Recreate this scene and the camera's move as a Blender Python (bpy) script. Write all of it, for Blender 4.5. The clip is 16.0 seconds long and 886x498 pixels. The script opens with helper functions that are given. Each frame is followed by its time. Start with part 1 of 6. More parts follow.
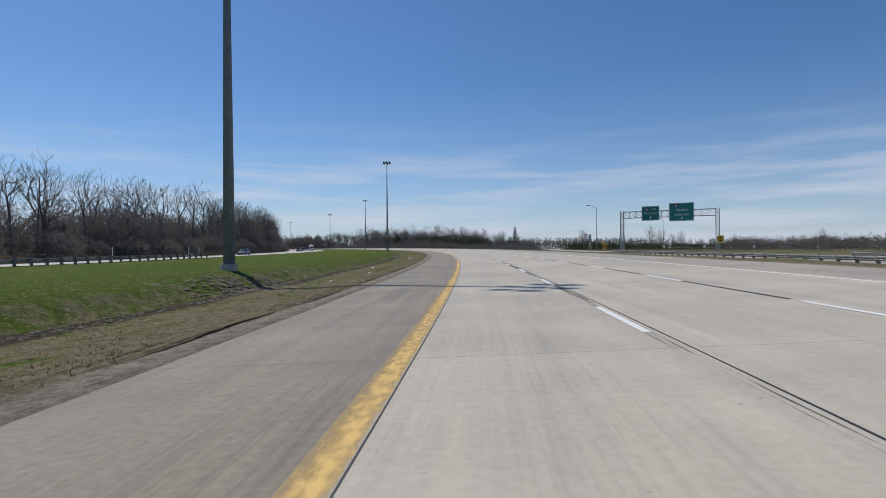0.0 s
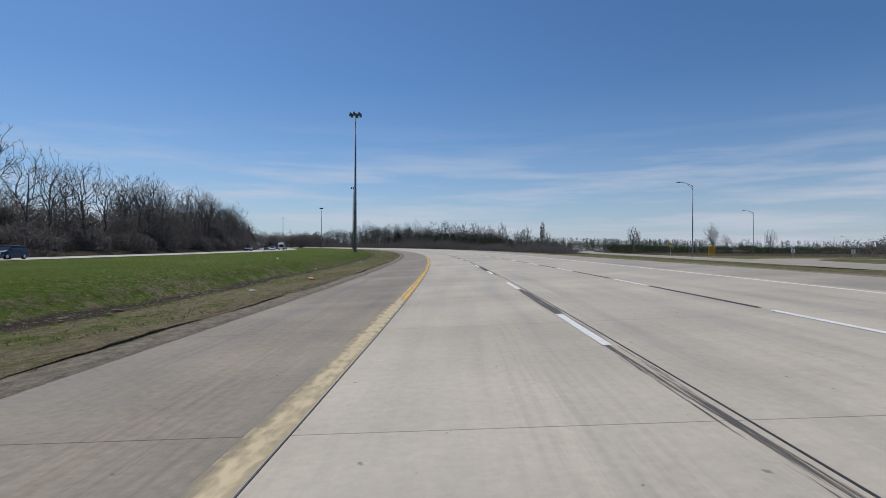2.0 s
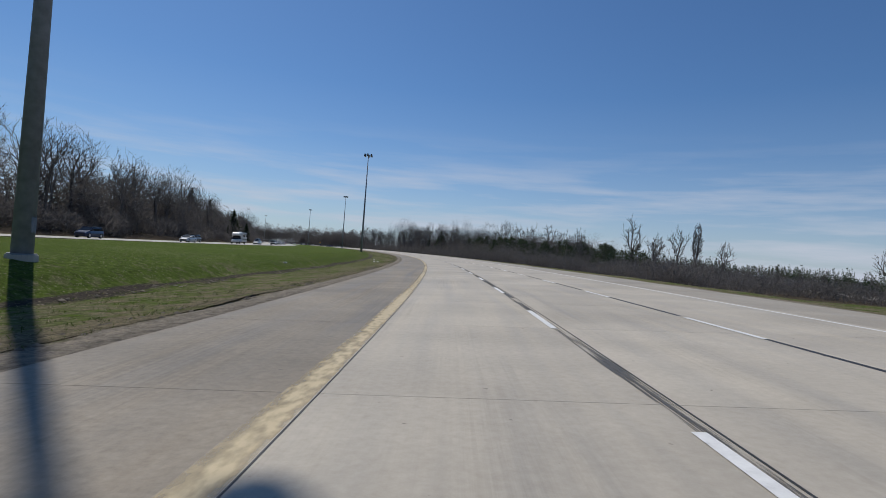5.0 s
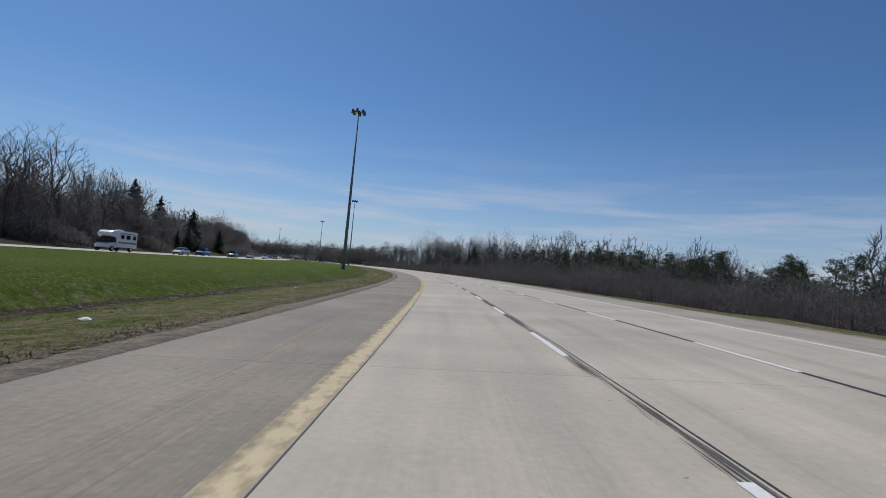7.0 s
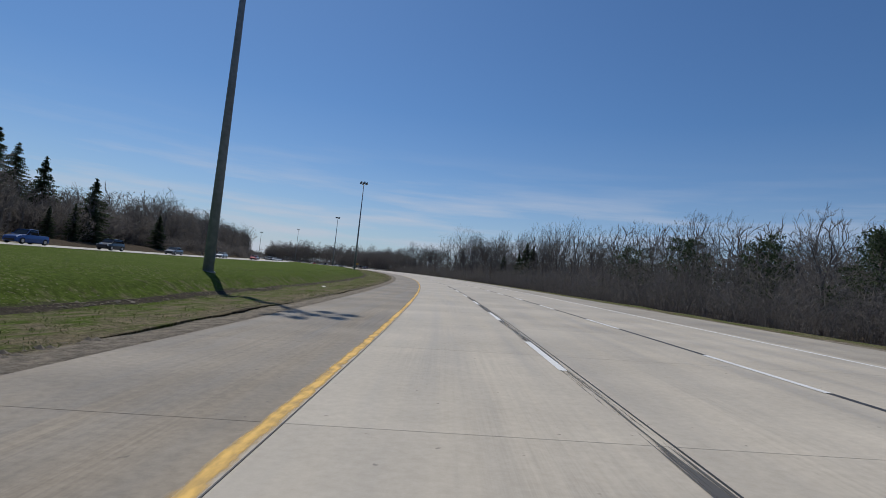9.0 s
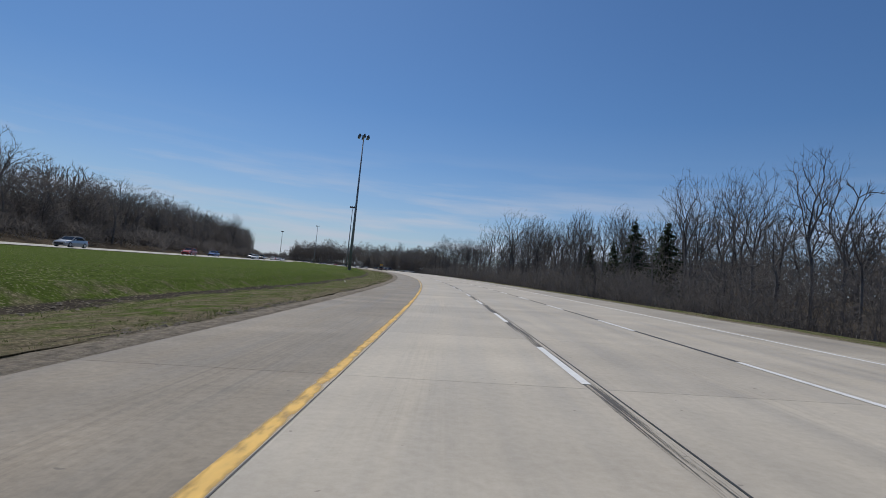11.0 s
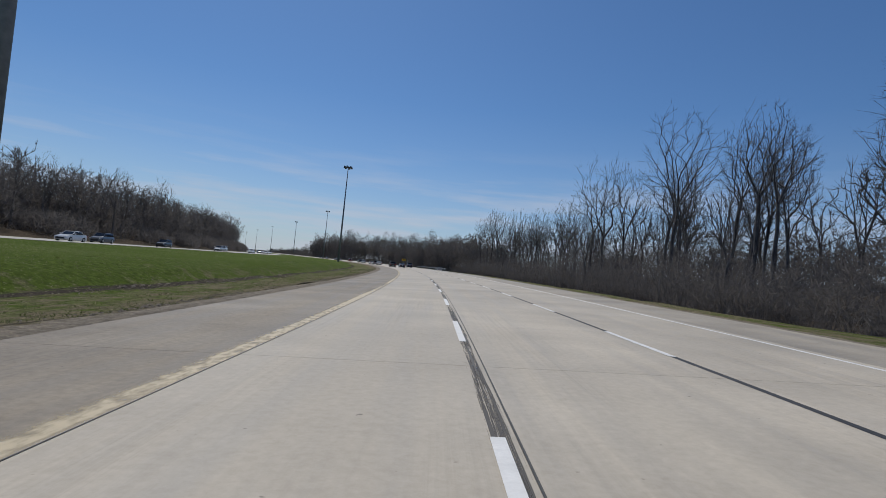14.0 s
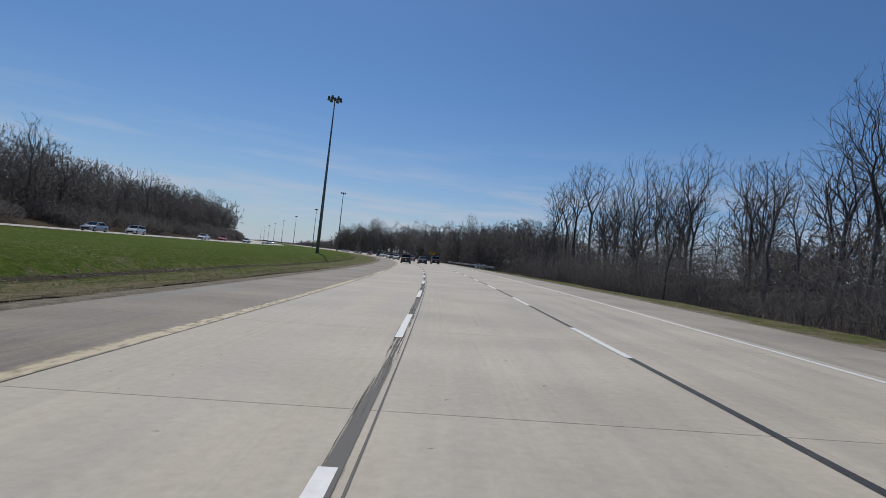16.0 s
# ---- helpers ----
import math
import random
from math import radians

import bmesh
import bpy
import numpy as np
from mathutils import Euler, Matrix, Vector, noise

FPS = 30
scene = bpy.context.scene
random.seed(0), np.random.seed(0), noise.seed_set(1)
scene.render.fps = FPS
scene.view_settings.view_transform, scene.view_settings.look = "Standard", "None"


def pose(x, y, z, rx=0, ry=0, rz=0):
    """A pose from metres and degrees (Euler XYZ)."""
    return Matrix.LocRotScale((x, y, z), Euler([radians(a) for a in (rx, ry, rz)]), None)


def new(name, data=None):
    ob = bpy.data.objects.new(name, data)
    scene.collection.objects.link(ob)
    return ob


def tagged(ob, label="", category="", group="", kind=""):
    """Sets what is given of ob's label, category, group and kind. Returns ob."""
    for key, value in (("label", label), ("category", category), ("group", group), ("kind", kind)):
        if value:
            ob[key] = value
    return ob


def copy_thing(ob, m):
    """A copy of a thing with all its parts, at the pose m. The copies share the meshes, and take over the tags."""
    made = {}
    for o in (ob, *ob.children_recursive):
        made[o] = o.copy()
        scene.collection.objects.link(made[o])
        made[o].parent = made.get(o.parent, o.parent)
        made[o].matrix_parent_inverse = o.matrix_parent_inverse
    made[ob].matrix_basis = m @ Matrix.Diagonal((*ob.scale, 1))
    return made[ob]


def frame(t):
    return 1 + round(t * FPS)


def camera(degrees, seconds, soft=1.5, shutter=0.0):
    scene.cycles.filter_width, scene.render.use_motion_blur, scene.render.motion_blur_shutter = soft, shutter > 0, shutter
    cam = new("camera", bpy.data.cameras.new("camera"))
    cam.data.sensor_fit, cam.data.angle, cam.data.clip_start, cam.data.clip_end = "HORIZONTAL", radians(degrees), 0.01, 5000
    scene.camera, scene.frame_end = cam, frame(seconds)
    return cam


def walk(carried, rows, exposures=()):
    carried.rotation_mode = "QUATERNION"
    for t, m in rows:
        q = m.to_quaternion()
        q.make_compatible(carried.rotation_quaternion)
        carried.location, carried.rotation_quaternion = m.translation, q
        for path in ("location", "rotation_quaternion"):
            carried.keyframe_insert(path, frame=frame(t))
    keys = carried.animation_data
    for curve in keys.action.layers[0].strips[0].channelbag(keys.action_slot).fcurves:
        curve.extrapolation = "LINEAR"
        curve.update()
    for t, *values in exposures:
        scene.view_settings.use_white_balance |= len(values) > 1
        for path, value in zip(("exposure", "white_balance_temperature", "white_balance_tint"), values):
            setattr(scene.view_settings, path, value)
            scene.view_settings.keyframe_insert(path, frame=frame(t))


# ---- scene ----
cam = camera(80.97, 16.0, soft=0.8, shutter=0.0)
PATH = [
    (0.0, -2.393, 0.000, 0.537, 90.008, 0.544, 4.512),
    (0.5, -2.609, 15.918, 0.605, 90.050, 0.716, 4.352),
    (1.0, -3.053, 31.831, 0.676, 89.994, 0.948, 4.651),
    (1.5, -3.581, 47.745, 0.756, 90.062, 0.653, 5.254),
    (2.0, -4.361, 63.655, 0.839, 90.021, -0.182, 5.944),
    (2.5, -5.528, 79.544, 0.917, 90.005, -1.011, 6.770),
    (3.0, -7.042, 95.406, 0.992, 89.990, -2.013, 7.792),
    (3.5, -8.938, 111.229, 1.064, 90.184, -2.462, 8.861),
    (4.0, -11.210, 127.003, 1.131, 90.369, -3.027, 9.889),
    (4.5, -13.810, 142.726, 1.196, 90.555, -3.639, 10.863),
    (5.0, -16.691, 158.400, 1.261, 90.749, -4.228, 11.771),
    (5.5, -19.804, 174.030, 1.328, 90.962, -4.722, 12.601),
    (6.0, -23.152, 189.613, 1.395, 91.845, -5.061, 13.491),
    (6.5, -26.745, 205.143, 1.464, 92.310, -5.068, 14.375),
    (7.0, -30.558, 220.623, 1.534, 92.714, -5.209, 15.168),
    (7.5, -34.611, 236.045, 1.605, 92.741, -5.171, 16.173),
    (8.0, -38.905, 251.405, 1.678, 93.003, -5.597, 17.063),
    (8.5, -43.472, 266.695, 1.751, 93.036, -5.471, 18.096),
    (9.0, -48.353, 281.900, 1.821, 93.121, -5.940, 19.111),
    (9.5, -53.515, 297.024, 1.892, 93.094, -5.973, 20.165),
    (10.0, -58.967, 312.057, 1.964, 93.057, -5.896, 21.252),
    (10.5, -64.687, 327.001, 2.037, 93.013, -5.800, 22.309),
    (11.0, -70.649, 341.863, 2.111, 92.964, -5.776, 23.264),
    (11.5, -76.827, 356.648, 2.187, 92.912, -5.918, 23.963),
    (12.0, -83.253, 371.341, 2.264, 92.613, -5.746, 24.750),
    (12.5, -89.830, 385.969, 2.346, 92.686, -5.665, 25.476),
    (13.0, -96.448, 400.575, 2.439, 92.687, -5.342, 26.410),
    (13.5, -103.412, 415.008, 2.523, 92.530, -5.191, 27.195),
    (14.0, -110.604, 429.321, 2.608, 92.225, -5.647, 27.926),
    (14.5, -117.854, 443.605, 2.701, 91.904, -5.450, 29.006),
    (15.0, -125.488, 457.675, 2.787, 91.593, -6.158, 29.984),
    (15.5, -133.427, 471.563, 2.868, 91.390, -6.282, 31.148),
    (16.0, -141.772, 485.196, 2.939, 91.286, -6.383, 32.196),
]

walk(cam, [(t, pose(x, y, z, rx, ry, rz)) for t, x, y, z, rx, ry, rz in PATH],
     exposures=[(0.0, -0.18), (1.5, -0.26), (3.0, -0.32), (6.5, -0.38), (9.0, -0.41), (12.5, -0.44), (16.0, -0.47)])

# ---- daylight ----
SUN_DIR = Vector((0.455, -0.365, -0.812)).normalized()      # the way the sunlight travels

world = bpy.data.worlds.new("sky")
scene.world = world
world.use_nodes = True
wn, wl = world.node_tree.nodes, world.node_tree.links
wn.clear()
sky = wn.new("ShaderNodeTexSky")
sky.sky_type = "NISHITA"
sky.sun_disc = False
sky.sun_elevation = math.asin(-SUN_DIR.z)
sky.sun_rotation = math.atan2(-SUN_DIR.x, -SUN_DIR.y)
sky.altitude = 100
sky.air_density = 1.0
sky.dust_density = 0.35
sky.ozone_density = 2.5
wcoord = wn.new("ShaderNodeTexCoord")
wmap = wn.new("ShaderNodeMapping")
wmap.inputs["Scale"].default_value = (1.6, 1.6, 17.0)
wmap.inputs["Rotation"].default_value = (radians(1.5), radians(1.0), 0)
wl.new(wcoord.outputs["Generated"], wmap.inputs["Vector"])
wnoise = wn.new("ShaderNodeTexNoise")
wnoise.inputs["Scale"].default_value = 2.2
wnoise.inputs["Detail"].default_value = 7
wnoise.inputs["Roughness"].default_value = 0.55
wl.new(wmap.outputs["Vector"], wnoise.inputs["Vector"])
wramp = wn.new("ShaderNodeValToRGB")
wramp.color_ramp.elements[0].position, wramp.color_ramp.elements[1].position = 0.45, 0.90
wl.new(wnoise.outputs["Fac"], wramp.inputs["Fac"])
wsep = wn.new("ShaderNodeSeparateXYZ")
wl.new(wcoord.outputs["Generated"], wsep.inputs["Vector"])
wband = wn.new("ShaderNodeValToRGB")          # cirrus low above the horizon
be = wband.color_ramp.elements
be[0].position, be[0].color = 0.0, (0.8, 0.8, 0.8, 1)
be[1].position, be[1].color = 0.24, (0.0, 0.0, 0.0, 1)
for ps, vl in ((0.06, 0.9), (0.13, 0.85), (0.18, 0.3)):
    el = be.new(ps)
    el.color = (vl, vl, vl, 1)
wl.new(wsep.outputs["Z"], wband.inputs["Fac"])
wmul = wn.new("ShaderNodeMath")
wmul.operation = "MULTIPLY"
wl.new(wramp.outputs["Color"], wmul.inputs[0])
wl.new(wband.outputs["Color"], wmul.inputs[1])
whaze = wn.new("ShaderNodeValToRGB")          # pale haze at the horizon
he = whaze.color_ramp.elements
he[0].position, he[0].color = 0.0, (0.62, 0.62, 0.62, 1)
he[1].position, he[1].color = 0.30, (0.0, 0.0, 0.0, 1)
for ps, vl in ((0.05, 0.42), (0.12, 0.20), (0.20, 0.06)):
    el = he.new(ps)
    el.color = (vl, vl, vl, 1)
wl.new(wsep.outputs["Z"], whaze.inputs["Fac"])
wsum = wn.new("ShaderNodeMath")
wsum.operation, wsum.use_clamp = "ADD", True
wl.new(wmul.outputs["Value"], wsum.inputs[0])
wl.new(whaze.outputs["Color"], wsum.inputs[1])
wmix = wn.new("ShaderNodeMix")
wmix.data_type = "RGBA"
wl.new(wsum.outputs["Value"], wmix.inputs[0])
wtint = wn.new("ShaderNodeMix")
wtint.data_type, wtint.blend_type = "RGBA", "MULTIPLY"
wtint.inputs[0].default_value = 1.0
wl.new(sky.outputs["Color"], wtint.inputs[6])
wtint.inputs[7].default_value = (0.56, 0.80, 1.05, 1)
wl.new(wtint.outputs[2], wmix.inputs[6])
wmix.inputs[7].default_value = (6.6, 7.1, 8.3, 1)
wbg = wn.new("ShaderNodeBackground")
wbg.inputs["Strength"].default_value = 0.10
wl.new(wmix.outputs[2], wbg.inputs["Color"])
wout = wn.new("ShaderNodeOutputWorld")
wl.new(wbg.outputs["Background"], wout.inputs["Surface"])

sun = new("sun", bpy.data.lights.new("sun", "SUN"))
sun.data.energy = 4.3
sun.data.angle = radians(0.53)
sun.data.color = (1.0, 0.95, 0.87)
sun.rotation_mode = "QUATERNION"
sun.rotation_quaternion = SUN_DIR.to_track_quat("-Z", "Y")
sun.location = (0, 0, 60)


# ---- the road's line: a left-hand bend, banked ----
K_AT = np.arange(-60, 1221, 80.0)
KAPPA = np.array([1.180, 1.162, 1.143, 1.088, 1.073, 1.089, 1.086, 0.999, 1.015, 1.052, 1.079, 0.800, 0.450, 0.100, 0.000, 0.000, 0.000]) * 1e-3
Z_AT = np.array([-60, 60, 180, 300, 420, 540, 700, 900, 1220.0])
Z_VAL = np.array([-1.003, -0.471, 0.062, 0.580, 1.132, 1.649, 1.799, 1.699, 1.649])
BANK = 0.0457
S_GRID = np.arange(-900, 4000, 4.0)
_k = np.interp(S_GRID, K_AT, KAPPA)
_k[S_GRID > 1400] = 0.0
_k[S_GRID < -120] = 0.0
_th = np.concatenate([[0], np.cumsum((_k[1:] + _k[:-1]) / 2 * 4.0)])
_i0 = int(np.argmin(abs(S_GRID)))
_th -= _th[_i0]
_dx, _dy = -np.sin(_th), np.cos(_th)
_x = np.concatenate([[0], np.cumsum((_dx[1:] + _dx[:-1]) / 2 * 4.0)])
_y = np.concatenate([[0], np.cumsum((_dy[1:] + _dy[:-1]) / 2 * 4.0)])
_x -= _x[_i0]
_y -= _y[_i0]


def heading(s):
    return float(np.interp(s, S_GRID, _th))


def grade(s):
    return np.interp(s, Z_AT, Z_VAL)


def flat(s, d):
    """Plan place at s metres along the road and d metres to the right of the first lane line."""
    h = np.interp(s, S_GRID, _th)
    return np.interp(s, S_GRID, _x) + d * np.cos(h), np.interp(s, S_GRID, _y) + d * np.sin(h)


# edges across the section
SH_L, YEL, J1, J2, J3, WHT, SH_R = -6.75, -3.43, -3.27, 0.17, 3.87, 7.2, 10.2
OPP_R, OPP_L = -43.0, -61.0

PROFILE_D = np.array([-850, -400, -200, -125, -98, -82, -72, -66, -62, -61.2, -60.8, -43.2, -42.8, -38, -30, -22, -17, -15.2, -14.2, -13.2, -11.5, -9, -7.4, -6.8, -6.6,
                      10.05, 10.25, 11.2, 14, 18, 25, 43, 110, 400, 900, 3000.0])
PROFILE_Z = np.array([9, 8, 7.5, 6.5, 4.5, 1.4, 0.7, 0.40, -0.40, -0.5, -0.75, -0.4, -0.15, -0.15, -0.05, 0.0, 0.0, -0.35, -0.85, -0.95, -0.75, -0.5, -0.36, -0.34, -0.56,
                      0.2, 0.45, 0.47, 0.42, 0.10, -0.4, -0.6, -1.2, -2.0, -4, -10.0])


def land(s, d):
    """Height of the bare ground."""
    rise = np.clip((s - 310.0) / 50.0, 0, 1) * np.clip((d - 34.0) / 22.0, 0, 1) * np.clip((92.0 - d) / 16.0, 0, 1)
    hill = np.clip((s - 420.0) / 70.0, 0, 1) * np.clip((-d - 74.0) / 28.0, 0, 1) * np.clip((900.0 - s) / 120.0, 0, 1)
    return grade(s) + np.interp(d, PROFILE_D, PROFILE_Z) + 4.5 * rise + 5.5 * hill


def deck(s, d):
    """Height of the carriageway's surface."""
    return grade(s) + BANK * d


def opp_deck(s, d):
    return grade(s) - 0.10 + 0.02 * (d - OPP_R)


def on_land(s, d, up=0.0):
    x, y = flat(s, d)
    return Vector((float(x), float(y), float(land(s, d)) + up))


def along(s, d, z, turn=0.0, tilt=0.0):
    """Pose on the road: local y runs along the road, x to its right."""
    x, y = flat(s, d)
    return Matrix.Translation((float(x), float(y), float(z))) @ Matrix.Rotation(heading(s) + radians(turn), 4, "Z") @ Matrix.Rotation(-tilt, 4, "Y")


# ---- materials ----
def mat(name, base, rough=0.8, metal=0.0, spec=0.5):
    m = bpy.data.materials.new(name)
    m.use_nodes = True
    b = m.node_tree.nodes["Principled BSDF"]
    b.inputs["Base Color"].default_value = (*base, 1)
    b.inputs["Roughness"].default_value = rough
    b.inputs["Metallic"].default_value = metal
    b.inputs["Specular IOR Level"].default_value = spec
    return m


def nodes_of(m):
    return m.node_tree.nodes, m.node_tree.links, m.node_tree.nodes["Principled BSDF"]


def noise_node(n, l, scale, detail=4, vec=None, rough=0.55):
    t = n.new("ShaderNodeTexNoise")
    t.inputs["Scale"].default_value = scale
    t.inputs["Detail"].default_value = detail
    t.inputs["Roughness"].default_value = rough
    if vec is not None:
        l.new(vec, t.inputs["Vector"])
    return t


def ramp_node(n, l, fac, stops):
    r = n.new("ShaderNodeValToRGB")
    e = r.color_ramp.elements
    while len(e) < len(stops):
        e.new(0.5)
    for el, (p, c) in zip(e, stops):
        el.position = p
        el.color = (*c, 1) if len(c) == 3 else c
    l.new(fac, r.inputs["Fac"])
    return r


def mix_node(n, l, fac, a, b, mode="MIX"):
    m = n.new("ShaderNodeMix")
    m.data_type = "RGBA"
    m.blend_type = mode
    for key, val in ((0, fac), (6, a), (7, b)):
        if isinstance(val, (int, float)):
            m.inputs[key].default_value = val
        elif isinstance(val, tuple):
            m.inputs[key].default_value = (*val, 1)
        else:
            l.new(val, m.inputs[key])
    return m.outputs[2]


def bump_node(n, l, b, height, strength, distance):
    u = n.new("ShaderNodeBump")
    u.inputs["Strength"].default_value = strength
    u.inputs["Distance"].default_value = distance
    l.new(height, u.inputs["Height"])
    l.new(u.outputs["Normal"], b.inputs["Normal"])


def mapped(n, l, out, scale):
    m = n.new("ShaderNodeMapping")
    m.inputs["Scale"].default_value = scale
    l.new(out, m.inputs["Vector"])
    return m.outputs["Vector"]


def speckled(name, dark, light, scale, rough=0.85, bump=0.3, dist=0.01, big=0.2, metal=0.0):
    """Two-scale variation in world metres."""
    m = mat(name, light, rough, metal)
    n, l, b = nodes_of(m)
    geo = n.new("ShaderNodeNewGeometry")
    f = noise_node(n, l, scale, 6, geo.outputs["Position"])
    g = noise_node(n, l, scale * big * 0.2, 3, geo.outputs["Position"])
    r1 = ramp_node(n, l, f.outputs["Fac"], [(0.3, dark), (0.7, light)])
    r2 = ramp_node(n, l, g.outputs["Fac"], [(0.35, (0.72, 0.72, 0.72)), (0.7, (1.1, 1.1, 1.1))])
    l.new(mix_node(n, l, 1.0, r1.outputs["Color"], r2.outputs["Color"], "MULTIPLY"), b.inputs["Base Color"])
    bump_node(n, l, b, f.outputs["Fac"], bump, dist)
    return m


def concrete(name, dark, light, groove=0.0, stain=0.35, scratch=0.12):
    """Road concrete: per-slab tone, wheel tracks, fine grain and tining across the lane. UV is metres along and across."""
    m = mat(name, light, 0.75, spec=0.22)
    n, l, b = nodes_of(m)
    uv = n.new("ShaderNodeUVMap")
    uv.uv_map = "UVMap"
    info = n.new("ShaderNodeObjectInfo")
    fine = noise_node(n, l, 9.0, 8, uv.outputs["UV"], 0.7)
    streak = noise_node(n, l, 1.0, 5, mapped(n, l, uv.outputs["UV"], (1.8, 0.09, 1)), 0.6)
    blot = noise_node(n, l, 0.23, 4, uv.outputs["UV"], 0.6)
    grit = noise_node(n, l, 70.0, 3, uv.outputs["UV"], 0.7)
    c = ramp_node(n, l, fine.outputs["Fac"], [(0.25, dark), (0.72, light)]).outputs["Color"]
    st = ramp_node(n, l, streak.outputs["Fac"], [(0.30, (1 - stain, 1 - stain, 1 - stain * 1.05)), (0.62, (1.06, 1.05, 1.03))]).outputs["Color"]
    c = mix_node(n, l, 1.0, c, st, "MULTIPLY")
    bl = ramp_node(n, l, blot.outputs["Fac"], [(0.33, (1 - 0.8 * stain, 1 - 0.82 * stain, 1 - 0.85 * stain)), (0.66, (1.04, 1.04, 1.04))]).outputs["Color"]
    c = mix_node(n, l, 1.0, c, bl, "MULTIPLY")
    tone = ramp_node(n, l, info.outputs["Random"], [(0.0, (0.94, 0.94, 0.935)), (1.0, (1.04, 1.04, 1.03))]).outputs["Color"]
    c = mix_node(n, l, 1.0, c, tone, "MULTIPLY")
    # fine scratches along the lane, in patches
    sc = noise_node(n, l, 1.0, 4, mapped(n, l, uv.outputs["UV"], (15.0, 0.22, 1)), 0.7)
    pt = noise_node(n, l, 1.0, 3, mapped(n, l, uv.outputs["UV"], (0.55, 0.10, 1)), 0.6)
    pm = ramp_node(n, l, pt.outputs["Fac"], [(0.44, (0, 0, 0)), (0.62, (scratch, scratch, scratch))]).outputs["Color"]
    lines = ramp_node(n, l, sc.outputs["Fac"], [(0.40, (0.42, 0.41, 0.40)), (0.56, (1.16, 1.15, 1.13))]).outputs["Color"]
    c = mix_node(n, l, pm, c, mix_node(n, l, 1.0, c, lines, "MULTIPLY"))
    wide = noise_node(n, l, 1.0, 3, mapped(n, l, uv.outputs["UV"], (0.25, 0.42, 1)), 0.55)
    pale = ramp_node(n, l, wide.outputs["Fac"], [(0.40, (0.97 - 0.2 * scratch,) * 3), (0.64, (1.0 + 0.5 * scratch, 1.0 + 0.5 * scratch, 1.0 + 0.48 * scratch))]).outputs["Color"]
    c = mix_node(n, l, 1.0, c, pale, "MULTIPLY")
    pits = noise_node(n, l, 7.0, 2, uv.outputs["UV"], 0.5)
    c = mix_node(n, l, ramp_node(n, l, pits.outputs["Fac"], [(0.73, (0, 0, 0)), (0.77, (0.55, 0.55, 0.55))]).outputs["Color"], c, (0.07, 0.066, 0.06))
    l.new(c, b.inputs["Base Color"])
    rr = ramp_node(n, l, streak.outputs["Fac"], [(0.3, (0.5, 0.5, 0.5)), (0.7, (0.8, 0.8, 0.8))])
    l.new(rr.outputs["Color"], b.inputs["Roughness"])
    h = grit.outputs["Fac"]
    if groove:
        w = n.new("ShaderNodeTexWave")
        w.wave_type, w.bands_direction = "BANDS", "X"
        w.inputs["Scale"].default_value = groove
        w.inputs["Distortion"].default_value = 2.5
        l.new(uv.outputs["UV"], w.inputs["Vector"])
        a = n.new("ShaderNodeMath")
        a.operation = "ADD"
        l.new(w.outputs["Fac"], a.inputs[0])
        l.new(grit.outputs["Fac"], a.inputs[1])
        h = a.outputs["Value"]
    bump_node(n, l, b, h, 0.35, 0.004)
    return m


M_CONC = concrete("lane concrete", (0.378, 0.341, 0.286), (0.470, 0.430, 0.367), groove=0.0, stain=0.11, scratch=0.13)
M_SHOULDER = concrete("shoulder concrete", (0.190, 0.163, 0.129), (0.300, 0.263, 0.213), groove=0.0, stain=0.22, scratch=0.28)
M_SHOULDER_R = concrete("outer shoulder concrete", (0.30, 0.272, 0.23), (0.40, 0.365, 0.31), groove=0.0, stain=0.20)
M_OPP = concrete("far carriageway concrete", (0.36, 0.345, 0.32), (0.46, 0.445, 0.415), stain=0.16)
M_JOINT = speckled("joint sealant", (0.02, 0.02, 0.02), (0.05, 0.048, 0.045), 20.0, 0.6, 0.2, 0.003)


